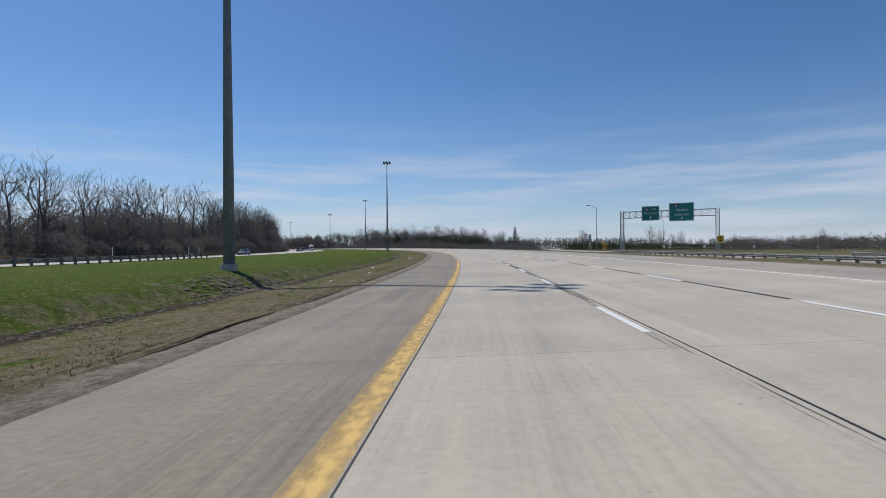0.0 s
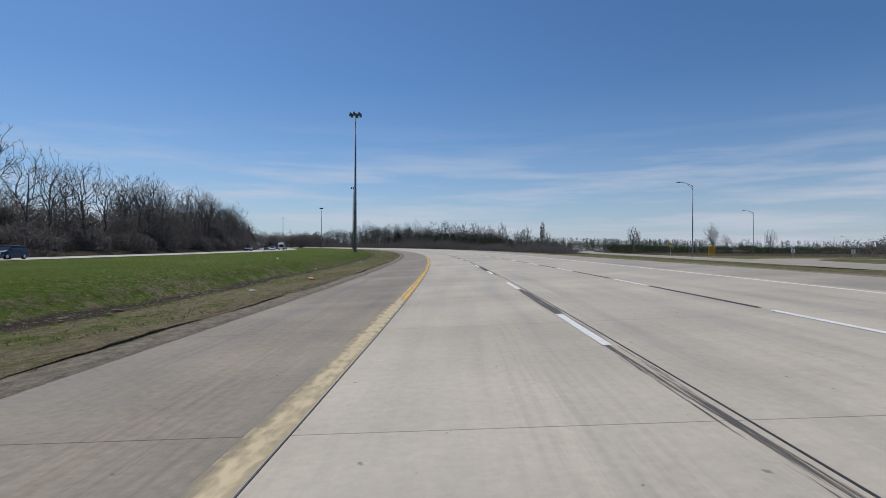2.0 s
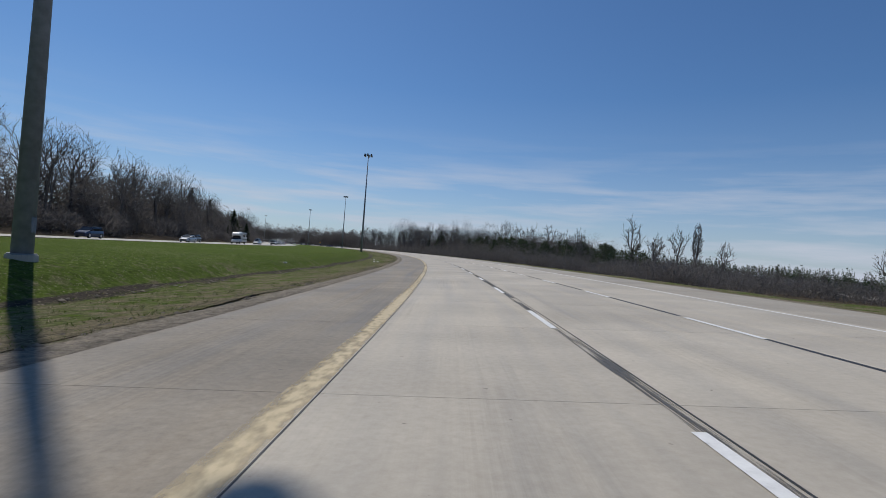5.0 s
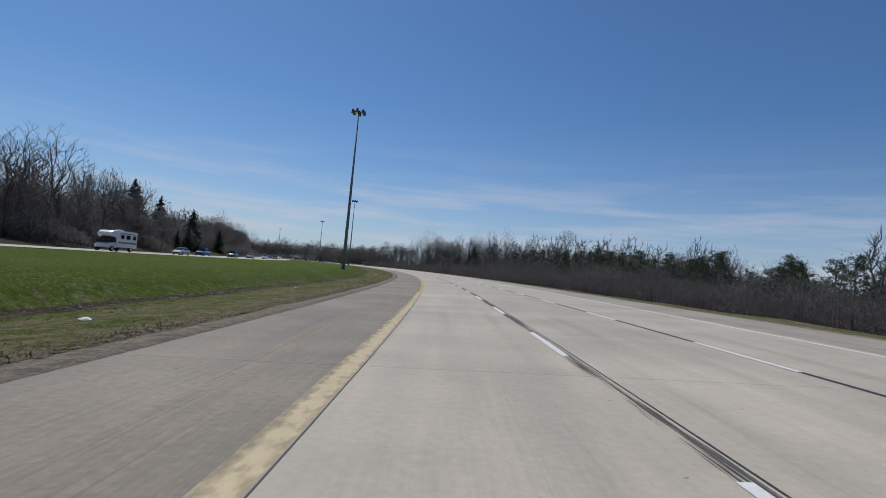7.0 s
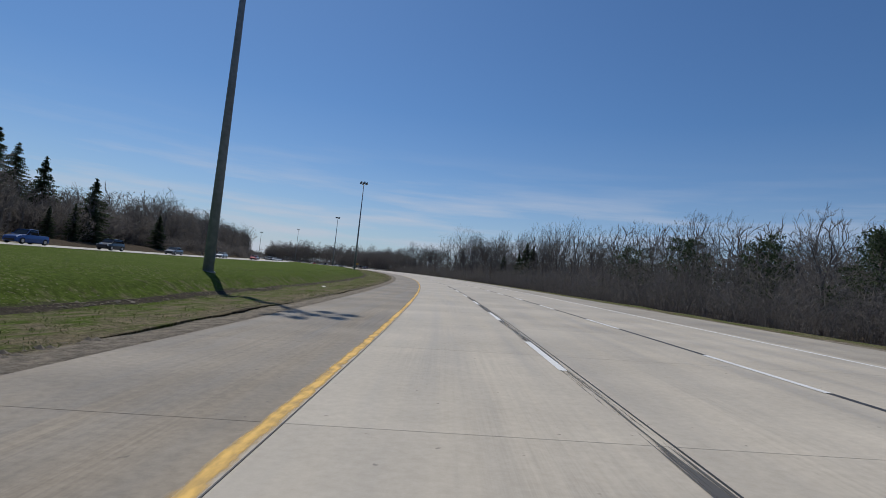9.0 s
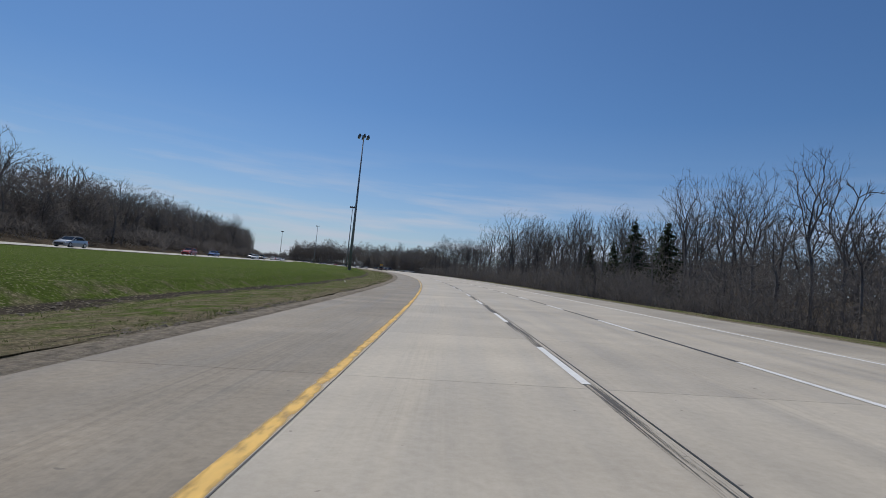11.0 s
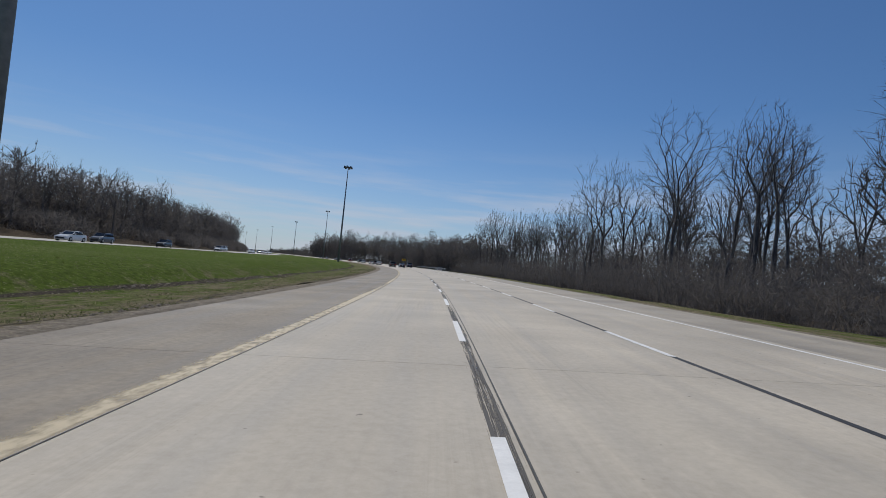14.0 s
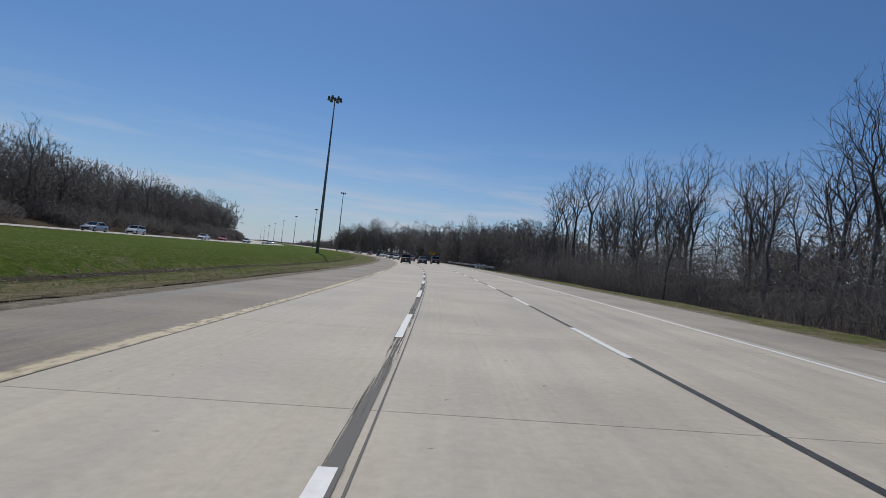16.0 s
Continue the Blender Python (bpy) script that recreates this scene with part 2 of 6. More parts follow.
def worn_paint(name, col, keep, centre=None, half=0.1, rough=0.6, streak=(5.0, 5.0), patch=0.09, soft=0.16, grain=0.72):
    """A worn coat through which the concrete shows; with a centre, it thins out towards the line's edges. UV is metres across and along."""
    m = mat(name, col, rough)
    n, l, b = nodes_of(m)
    uv = n.new("ShaderNodeUVMap")
    uv.uv_map = "UVMap"
    f = noise_node(n, l, 1.0, 8, mapped(n, l, uv.outputs["UV"], (streak[0], streak[1], 1)), grain)
    big = noise_node(n, l, patch, 3, uv.outputs["UV"])
    a = n.new("ShaderNodeMath")
    a.operation = "MULTIPLY_ADD"
    l.new(big.outputs["Fac"], a.inputs[0])
    a.inputs[1].default_value = 0.9
    l.new(f.outputs["Fac"], a.inputs[2])
    have = a.outputs["Value"]
    if centre is not None:
        sep = n.new("ShaderNodeSeparateXYZ")
        l.new(uv.outputs["UV"], sep.inputs["Vector"])
        off = n.new("ShaderNodeMath")
        off.operation = "SUBTRACT"
        l.new(sep.outputs["X"], off.inputs[0])
        off.inputs[1].default_value = centre
        ab = n.new("ShaderNodeMath")
        ab.operation = "ABSOLUTE"
        l.new(off.outputs["Value"], ab.inputs[0])
        mr = n.new("ShaderNodeMapRange")
        mr.inputs["From Min"].default_value, mr.inputs["From Max"].default_value = half * 0.45, half
        mr.inputs["To Min"].default_value, mr.inputs["To Max"].default_value = 0.0, 0.36
        l.new(ab.outputs["Value"], mr.inputs["Value"])
        su = n.new("ShaderNodeMath")
        su.operation = "SUBTRACT"
        l.new(have, su.inputs[0])
        l.new(mr.outputs["Result"], su.inputs[1])
        have = su.outputs["Value"]
    cover = ramp_node(n, l, have, [(keep, (0, 0, 0)), (keep + soft, (1, 1, 1))])
    tone = ramp_node(n, l, f.outputs["Fac"], [(0.3, tuple(c * 0.78 for c in col)), (0.65, col)])
    l.new(tone.outputs["Color"], b.inputs["Base Color"])
    clear = n.new("ShaderNodeBsdfTransparent")
    mx = n.new("ShaderNodeMixShader")
    l.new(cover.outputs["Color"], mx.inputs[0])
    l.new(clear.outputs["BSDF"], mx.inputs[1])
    l.new(b.outputs["BSDF"], mx.inputs[2])
    l.new(mx.outputs["Shader"], n["Material Output"].inputs["Surface"])
    return m


M_WHITE = worn_paint("white road paint", (0.74, 0.74, 0.72), 0.58)
M_YELLOW = worn_paint("yellow road paint", (0.70, 0.41, 0.05), 0.47, -3.375, 0.085, streak=(8.0, 3.0), patch=0.3, soft=0.62, grain=0.5)
M_YPLAIN = worn_paint("plain yellow road paint", (0.66, 0.39, 0.06), 0.60)
M_YWIDE = worn_paint("wide yellow road paint", (0.62, 0.40, 0.11), 0.36, -3.43, 0.15, streak=(9.0, 4.0), soft=0.95, grain=0.5)
M_YPATCH = worn_paint("patchy yellow paint", (0.66, 0.40, 0.07), 0.83, -3.375, 0.085, streak=(14.0, 0.8), patch=0.5, soft=0.30, grain=0.6)
M_YFADED = worn_paint("faded yellow paint", (0.50, 0.40, 0.23), 0.36, -3.43, 0.15, streak=(9.0, 4.0), soft=1.30, grain=0.5)
M_YWORN = worn_paint("worn yellow paint", (0.47, 0.39, 0.25), 0.54, -3.42, 0.17, streak=(9.0, 4.0), soft=1.60, grain=0.5)
M_SCAR = worn_paint("dark scoured streaks", (0.085, 0.08, 0.075), 0.905, 0.03, 0.16, 0.85, streak=(26.0, 0.35), patch=0.05)
M_SCARD = worn_paint("black sealant streaks", (0.075, 0.072, 0.068), 0.93, 0.05, 0.14, 0.7, streak=(26.0, 0.22), patch=0.16, soft=0.22)

# ground: grass, last year's straw and a gravel edge; UV carries metres along and across
M_GROUND = mat("verge", (0.1, 0.12, 0.04), 0.95, spec=0.03)
n, l, b = nodes_of(M_GROUND)
uv = n.new("ShaderNodeUVMap")
uv.uv_map = "UVMap"
sep = n.new("ShaderNodeSeparateXYZ")
l.new(uv.outputs["UV"], sep.inputs["Vector"])
nbig = noise_node(n, l, 0.10, 5, uv.outputs["UV"], 0.6)
nmid = noise_node(n, l, 0.9, 6, uv.outputs["UV"], 0.65)
nfin = noise_node(n, l, 14.0, 5, uv.outputs["UV"], 0.75)
green = ramp_node(n, l, nfin.outputs["Fac"], [(0.25, (0.036, 0.058, 0.010)), (0.55, (0.080, 0.116, 0.020)), (0.8, (0.155, 0.180, 0.052))]).outputs["Color"]
straw = ramp_node(n, l, nfin.outputs["Fac"], [(0.25, (0.050, 0.044, 0.026)), (0.55, (0.185, 0.158, 0.102)), (0.8, (0.36, 0.31, 0.215))]).outputs["Color"]
gravel = ramp_node(n, l, nfin.outputs["Fac"], [(0.25, (0.15, 0.130, 0.106)), (0.75, (0.32, 0.283, 0.232))]).outputs["Color"]


def across(stops):
    mp = n.new("ShaderNodeMapRange")
    mp.inputs["From Min"].default_value, mp.inputs["From Max"].default_value = -80, 40
    l.new(sep.outputs["Y"], mp.inputs["Value"])
    return ramp_node(n, l, mp.outputs["Result"], [((d + 80) / 120, (v, v, v)) for d, v in stops]).outputs["Color"]


def summed(a, bb, k=1.0, off=0.0):
    q = n.new("ShaderNodeMath")
    q.operation = "MULTIPLY_ADD"
    l.new(a, q.inputs[0])
    q.inputs[1].default_value = k
    l.new(bb, q.inputs[2])
    w = n.new("ShaderNodeMath")
    w.operation = "ADD"
    w.use_clamp = True
    l.new(q.outputs["Value"], w.inputs[0])
    w.inputs[1].default_value = off
    return w.outputs["Value"]


strawness = across([(-80, 0.8), (-66, 0.9), (-61.5, 0.85), (-43, 0.35), (-40, 0.10), (-19, 0.12), (-15.8, 0.34), (-12.5, 0.62), (-9.5, 0.60), (-7.8, 0.86), (10.2, 0.85), (11.5, 0.62), (17, 0.60), (32, 0.45), (40, 0.62)])
lush = n.new("ShaderNodeMapRange")          # the bank grows greener along the way
lush.inputs["From Min"].default_value, lush.inputs["From Max"].default_value = 60, 170
lush.inputs["To Min"].default_value, lush.inputs["To Max"].default_value = 0.0, -0.10
l.new(sep.outputs["X"], lush.inputs["Value"])
strawness = summed(lush.outputs["Result"], strawness)
sfac = ramp_node(n, l, summed(nmid.outputs["Fac"], strawness, 1.5, -0.75), [(0.30, (0, 0, 0)), (0.70, (1, 1, 1))]).outputs["Color"]
sfac2 = ramp_node(n, l, summed(nbig.outputs["Fac"], sfac, 0.9, -0.48), [(0.1, (0, 0, 0)), (0.8, (1, 1, 1))]).outputs["Color"]
gfac = across([(-80, 0), (-61.5, 0.0), (-61.0, 0.0), (-42.6, 0.4), (-42, 0.0), (-8.4, 0.0), (-7.3, 0.75), (-6.8, 1), (10.2, 1), (10.6, 0.7), (11.4, 0.0)])
gfac2 = ramp_node(n, l, summed(nmid.outputs["Fac"], gfac, 0.8, -0.40), [(0.35, (0, 0, 0)), (0.6, (1, 1, 1))]).outputs["Color"]
gc = mix_node(n, l, sfac2, green, straw)
soilband = across([(-80, 0), (-14.7, 0.0), (-14.2, 0.36), (-13.8, 0.58), (-13.4, 0.36), (-12.9, 0.0), (-9.2, 0.05), (-8.0, 0.42), (-7.6, 0.30), (-7.2, 0.0)])
nsoil = noise_node(n, l, 1.3, 6, mapped(n, l, uv.outputs["UV"], (0.12, 1.5, 1)), 0.7)
sf = ramp_node(n, l, summed(nsoil.outputs["Fac"], soilband, 1.0, -0.30), [(0.52, (0, 0, 0)), (0.64, (1, 1, 1))]).outputs["Color"]
soil = ramp_node(n, l, nfin.outputs["Fac"], [(0.3, (0.028, 0.024, 0.020)), (0.75, (0.10, 0.085, 0.068))]).outputs["Color"]
litter = ramp_node(n, l, nfin.outputs["Fac"], [(0.25, (0.030, 0.024, 0.018)), (0.75, (0.105, 0.084, 0.062))]).outputs["Color"]
lfac = across([(-80, 1.0), (-63, 1.0), (-62, 0.8), (-61.2, 0.0), (40, 0.0)])
lright = across([(-80, 0.0), (14.0, 0.0), (16.0, 0.9), (40, 0.9)])
long = n.new("ShaderNodeMapRange")
long.inputs["From Min"].default_value, long.inputs["From Max"].default_value = 200, 208
l.new(sep.outputs["X"], long.inputs["Value"])
lfac = summed(mix_node(n, l, 1.0, lright, long.outputs["Result"], "MULTIPLY"), lfac)
gc = mix_node(n, l, ramp_node(n, l, summed(nmid.outputs["Fac"], lfac, 0.7, -0.35), [(0.35, (0, 0, 0)), (0.6, (1, 1, 1))]).outputs["Color"], gc, litter)
gc = mix_node(n, l, gfac2, gc, gravel)
gc = mix_node(n, l, sf, gc, soil)
# clumps at hand and foot size: shade painted into the hollows, tips paled
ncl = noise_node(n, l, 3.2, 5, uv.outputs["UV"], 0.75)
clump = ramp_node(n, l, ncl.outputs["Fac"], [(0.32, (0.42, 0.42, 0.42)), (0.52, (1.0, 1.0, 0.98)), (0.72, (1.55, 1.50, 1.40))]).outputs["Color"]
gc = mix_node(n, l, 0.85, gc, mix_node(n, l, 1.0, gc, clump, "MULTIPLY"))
# flecks of dead grass and grit
nfl = noise_node(n, l, 8.5, 3, uv.outputs["UV"], 0.5)
fl = ramp_node(n, l, summed(nbig.outputs["Fac"], nfl.outputs["Fac"], 0.35, -0.18), [(0.60, (0, 0, 0)), (0.66, (0.45, 0.45, 0.45))]).outputs["Color"]
gc = mix_node(n, l, fl, gc, (0.36, 0.315, 0.215))
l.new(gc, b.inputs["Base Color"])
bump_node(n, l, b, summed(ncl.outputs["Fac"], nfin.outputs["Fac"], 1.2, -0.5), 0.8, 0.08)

M_SOIL = speckled("bare soil", (0.075, 0.064, 0.050), (0.23, 0.195, 0.150), 8.0, 0.95, 0.4, 0.01)
M_GRASS = mat("grass blades", (0.08, 0.15, 0.03), 0.7, spec=0.15)
n, l, b = nodes_of(M_GRASS)
geo = n.new("ShaderNodeNewGeometry")
l.new(ramp_node(n, l, geo.outputs["Random Per Island"], [(0.0, (0.035, 0.06, 0.010)), (0.62, (0.085, 0.12, 0.025)), (0.70, (0.20, 0.17, 0.10)), (1.0, (0.36, 0.32, 0.21))]).outputs["Color"], b.inputs["Base Color"])


def bark_mat(name, dark, light, scale=6.0):
    m = mat(name, light, 0.95, spec=0.15)
    n, l, b = nodes_of(m)
    tc = n.new("ShaderNodeTexCoord")
    info = n.new("ShaderNodeObjectInfo")
    f = noise_node(n, l, scale, 5, mapped(n, l, tc.outputs["Object"], (1, 1, 0.25)), 0.65)
    c = ramp_node(n, l, f.outputs["Fac"], [(0.3, dark), (0.7, light)]).outputs["Color"]
    t = ramp_node(n, l, info.outputs["Random"], [(0, (0.75, 0.72, 0.70)), (1, (1.2, 1.18, 1.15))]).outputs["Color"]
    l.new(mix_node(n, l, 1.0, c, t, "MULTIPLY"), b.inputs["Base Color"])
    bump_node(n, l, b, f.outputs["Fac"], 0.6, 0.03)
    return m


M_BARK = bark_mat("bark", (0.070, 0.065, 0.061), (0.200, 0.187, 0.176))
M_TWIG = bark_mat("twigs", (0.086, 0.080, 0.077), (0.190, 0.178, 0.170))
M_BRUSH = mat("brush", (0.12, 0.1, 0.08), 0.95, spec=0.1)
n, l, b = nodes_of(M_BRUSH)
geo = n.new("ShaderNodeNewGeometry")
l.new(ramp_node(n, l, geo.outputs["Random Per Island"], [(0.0, (0.112, 0.103, 0.098)), (0.7, (0.172, 0.160, 0.152)), (1.0, (0.205, 0.190, 0.178))]).outputs["Color"], b.inputs["Base Color"])
M_NEEDLE = mat("needles", (0.03, 0.055, 0.025), 0.8, spec=0.2)
n, l, b = nodes_of(M_NEEDLE)
geo = n.new("ShaderNodeNewGeometry")
l.new(ramp_node(n, l, geo.outputs["Random Per Island"], [(0.0, (0.032, 0.046, 0.024)), (0.7, (0.064, 0.088, 0.046)), (1.0, (0.115, 0.140, 0.078))]).outputs["Color"], b.inputs["Base Color"])

M_POLE = speckled("weathered pole steel", (0.16, 0.178, 0.205), (0.24, 0.264, 0.298), 3.0, 0.6, 0.1, 0.003)
M_GALV = speckled("galvanised steel", (0.34, 0.34, 0.34), (0.52, 0.52, 0.51), 5.0, 0.45, 0.1, 0.002, metal=0.6)
M_LAMP = speckled("lamp housing", (0.06, 0.06, 0.06), (0.14, 0.14, 0.135), 8.0, 0.6, 0.1, 0.002)
M_LENS = mat("lamp lens", (0.5, 0.5, 0.48), 0.2)
M_WOOD = speckled("grey weathered wood", (0.16, 0.145, 0.125), (0.32, 0.30, 0.27), 9.0, 0.9, 0.4, 0.004)
M_SIGN = speckled("green sign sheeting", (0.008, 0.20, 0.165), (0.012, 0.25, 0.205), 1.5, 0.45, 0.02, 0.001)
M_SIGNW = mat("white sign sheeting", (0.75, 0.77, 0.75), 0.45)
M_SIGNY = mat("amber sign sheeting", (0.80, 0.42, 0.02), 0.5)
M_BLACK = mat("black sheeting", (0.015, 0.015, 0.015), 0.6)
M_RED = mat("red shield", (0.45, 0.03, 0.03), 0.5)
M_BLUE = mat("blue shield", (0.03, 0.08, 0.35), 0.5)
M_RUBBER = speckled("tyre rubber", (0.012, 0.012, 0.012), (0.03, 0.03, 0.03), 20.0, 0.9, 0.2, 0.002)
M_RIM = mat("alloy rim", (0.45, 0.45, 0.46), 0.35, 0.9)
M_CGLASS = mat("car glass", (0.012, 0.014, 0.016), 0.06)
M_HEAD = mat("headlamp", (0.75, 0.77, 0.8), 0.1)
M_TAIL = mat("tail lamp", (0.35, 0.012, 0.012), 0.2)
M_PLATE = mat("plate", (0.7, 0.7, 0.7), 0.5)
M_TRIM = mat("black trim", (0.02, 0.02, 0.02), 0.6)
M_LITTER = mat("litter", (0.7, 0.69, 0.66), 0.7)


def car_paint(name, col, metal=0.35):
    m = mat(name, col, 0.32, metal)
    b = m.node_tree.nodes["Principled BSDF"]
    b.inputs["Coat Weight"].default_value = 0.8
    b.inputs["Coat Roughness"].default_value = 0.06
    n, l, b = nodes_of(m)
    geo = n.new("ShaderNodeNewGeometry")
    f = noise_node(n, l, 3.0, 5, geo.outputs["Position"])
    l.new(ramp_node(n, l, f.outputs["Fac"], [(0.3, tuple(c * 0.85 for c in col)), (0.7, col)]).outputs["Color"], b.inputs["Base Color"])
    return m


PAINTS = {"black": car_paint("black car paint", (0.02, 0.02, 0.022)), "grey": car_paint("grey car paint", (0.14, 0.145, 0.15)), "silver": car_paint("silver car paint", (0.42, 0.43, 0.44), 0.6),
          "white": car_paint("white car paint", (0.72, 0.72, 0.71), 0.0), "blue": car_paint("blue car paint", (0.02, 0.07, 0.24)), "red": car_paint("red car paint", (0.32, 0.02, 0.02)), "navy": car_paint("dark blue car paint", (0.015, 0.025, 0.06))}


def leafy(m, share):
    """Lets some light through thin blades and needles."""
    n, l, b = nodes_of(m)
    tr = n.new("ShaderNodeBsdfTranslucent")
    mx = n.new("ShaderNodeMixShader")
    mx.inputs[0].default_value = share
    src = b.inputs["Base Color"].links[0].from_socket
    l.new(src, tr.inputs["Color"])
    out = n["Material Output"]
    l.new(b.outputs["BSDF"], mx.inputs[1])
    l.new(tr.outputs["BSDF"], mx.inputs[2])
    l.new(mx.outputs["Shader"], out.inputs["Surface"])


leafy(M_GRASS, 0.5)
leafy(M_NEEDLE, 0.3)
leafy(M_BRUSH, 0.45)


# ---- mesh helpers ----
def mesh_ob(name, verts, faces, material, parent=None, label="", smooth=False, uvs=None):
    me = bpy.data.meshes.new(name)
    me.from_pydata([tuple(v) for v in verts], [], faces)
    me.materials.append(material)
    if uvs is not None:
        lay = me.uv_layers.new(name="UVMap")
        idx = np.empty(len(me.loops), dtype=np.int32)
        me.loops.foreach_get("vertex_index", idx)
        lay.data.foreach_set("uv", np.asarray(uvs, dtype=np.float32)[idx].ravel())
    if smooth:
        me.polygons.foreach_set("use_smooth", [True] * len(me.polygons))
    me.update()
    ob = new(name, me)
    if parent is not None:
        ob.parent = parent
    if label:
        tagged(ob, label=label)
    return ob


def part(name, bm, material, parent, label="", smooth=False):
    """One mesh under a thing or a part."""
    me = bpy.data.meshes.new(name)
    bmesh.ops.recalc_face_normals(bm, faces=bm.faces)
    bm.to_mesh(me)
    bm.free()
    me.materials.append(material)
    if smooth:
        me.polygons.foreach_set("use_smooth", [True] * len(me.polygons))
    ob = new(name, me)
    ob.parent = parent
    if label:
        tagged(ob, label=label)
    return ob


def thing(name, m, label, category, group="", kind=""):
    e = new(name)
    e.empty_display_size = 0.2
    e.matrix_basis = m
    return tagged(e, label, category, group, kind)


def box(bm, cx, cy, cz, sx, sy, sz, bevel=0.0, m=None):
    r = bmesh.ops.create_cube(bm, size=1.0, matrix=(m or Matrix()) @ Matrix.Translation((cx, cy, cz)) @ Matrix.Diagonal((sx, sy, sz, 1)))
    if bevel:
        es = list({e for v in r["verts"] for e in v.link_edges})
        bmesh.ops.bevel(bm, geom=es, offset=bevel, segments=2, affect="EDGES", profile=0.5)
    return bm


def rod(bm, p, q, r1, r2=None, seg=8):
    p, q = Vector(p), Vector(q)
    v = q - p
    rot = v.to_track_quat("Z", "Y").to_matrix().to_4x4()
    bmesh.ops.create_cone(bm, cap_ends=True, segments=seg, radius1=r1, radius2=r1 if r2 is None else r2, depth=v.length, matrix=Matrix.Translation((p + q) / 2) @ rot)
    return bm


def strip(s0, s1, d0, d1, z_of, up, step=4.0, base=0):
    """Vertices, faces and (along, across) of a ribbon that follows the road."""
    k = max(1, int(math.ceil((s1 - s0) / step)))
    ss = np.linspace(s0, s1, k + 1)
    vs, uvs = [], []
    for s in ss:
        for d in (d0, d1):
            x, y = flat(s, d)
            vs.append((float(x), float(y), float(z_of(s, d)) + up))
            uvs.append((d, s))
    fs = [(base + 2 * i, base + 2 * i + 1, base + 2 * i + 3, base + 2 * i + 2) for i in range(k)]
    return vs, fs, uvs


def ribbons(name, items, material, parent, label="", kind=""):
    vs, fs, uvs = [], [], []
    for s0, s1, d0, d1, z_of, up in items:
        a, f, u = strip(s0, s1, d0, d1, z_of, up, base=len(vs))
        vs += a
        fs += f
        uvs += u
    ob = mesh_ob(name, vs, fs, material, parent, label, uvs=uvs)
    if kind:
        tagged(ob, kind=kind)
    return ob


# ---- ground ----
def build_ground():
    ss = np.concatenate([np.arange(-800, -60, 40), np.arange(-60, 200, 4), np.arange(200, 560, 4), np.arange(560, 1300, 20), np.arange(1300, 3900, 130)])
    ds = np.unique(np.concatenate([PROFILE_D, np.arange(-42, -7, 1.0), np.arange(-60, -44, 4.0), [20, 30, 60, 80, 150, 200, 250, 300, 600, 1500]]))
    rng = np.random.RandomState(5)
    vs, uvs = [], []
    for s in ss:
        x, y = flat(s, ds)
        z = land(s, ds)
        for i, d in enumerate(ds):
            zz = float(z[i])
            if -42.5 < d < -7.5 or 11 < d < 60:
                zz += 0.10 * noise.noise((s * 0.16, d * 0.35, 0)) + 0.05 * noise.noise((s * 0.6, d * 1.3, 3.0))
                if -15.5 < d < -12:
                    zz -= 0.10 * max(0.0, noise.noise((s * 0.05, 7.0, 0)))
            vs.append((float(x[i]), float(y[i]), zz))
            uvs.append((s, d))
    w = len(ds)
    fs = [(i * w + j, i * w + j + 1, (i + 1) * w + j + 1, (i + 1) * w + j) for i in range(len(ss) - 1) for j in range(w - 1)]
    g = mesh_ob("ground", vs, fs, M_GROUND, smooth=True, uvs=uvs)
    return tagged(g, "grassy verge and median with straw patches and gravel edges", "ground", kind="structure")


ground = build_ground()

# ---- carriageways ----
def slab_mesh(s0, s1, d0, d1, z_of, thick=0.2, gap=0.002, name="slab"):
    """A slab with chamfered upper edges, its corners following the bend."""
    c = 0.005
    vs, uvs = [], []
    for inset, up in ((0.0, -thick), (0.0, -c), (c, 0.0)):
        for s, d in ((s0 + gap + inset, d0 + gap + inset), (s0 + gap + inset, d1 - gap - inset), (s1 - gap - inset, d1 - gap - inset), (s1 - gap - inset, d0 + gap + inset)):
            x, y = flat(s, d)
            vs.append((float(x), float(y), float(z_of(s, d)) + up))
            uvs.append((d, s))
    fs = [(8, 9, 10, 11)]
    for a in (0, 4):
        for i in range(4):
            j = (i + 1) % 4
            fs.append((a + i, a + j, a + 4 + j, a + 4 + i))
    return vs, fs, uvs


road = ribbons("road", [(-300, 1400, SH_L + 0.02, SH_R - 0.02, deck, -0.06)], M_JOINT, None)
tagged(road, "banked three-lane concrete carriageway with sealed joints", "road", kind="structure")
JOINT0, PITCH = 215.7 - 5.1 * 48, 5.1
COLS = [(SH_L, J1, M_SHOULDER), (J1, J2, M_CONC), (J2, J3, M_CONC), (J3, 7.5, M_CONC), (7.5, SH_R, M_SHOULDER_R)]


def joints(lo, hi):
    k0 = int(math.floor((lo - JOINT0) / PITCH))
    k1 = int(math.floor((hi - JOINT0) / PITCH))
    return [JOINT0 + PITCH * k for k in range(k0, k1 + 1)]


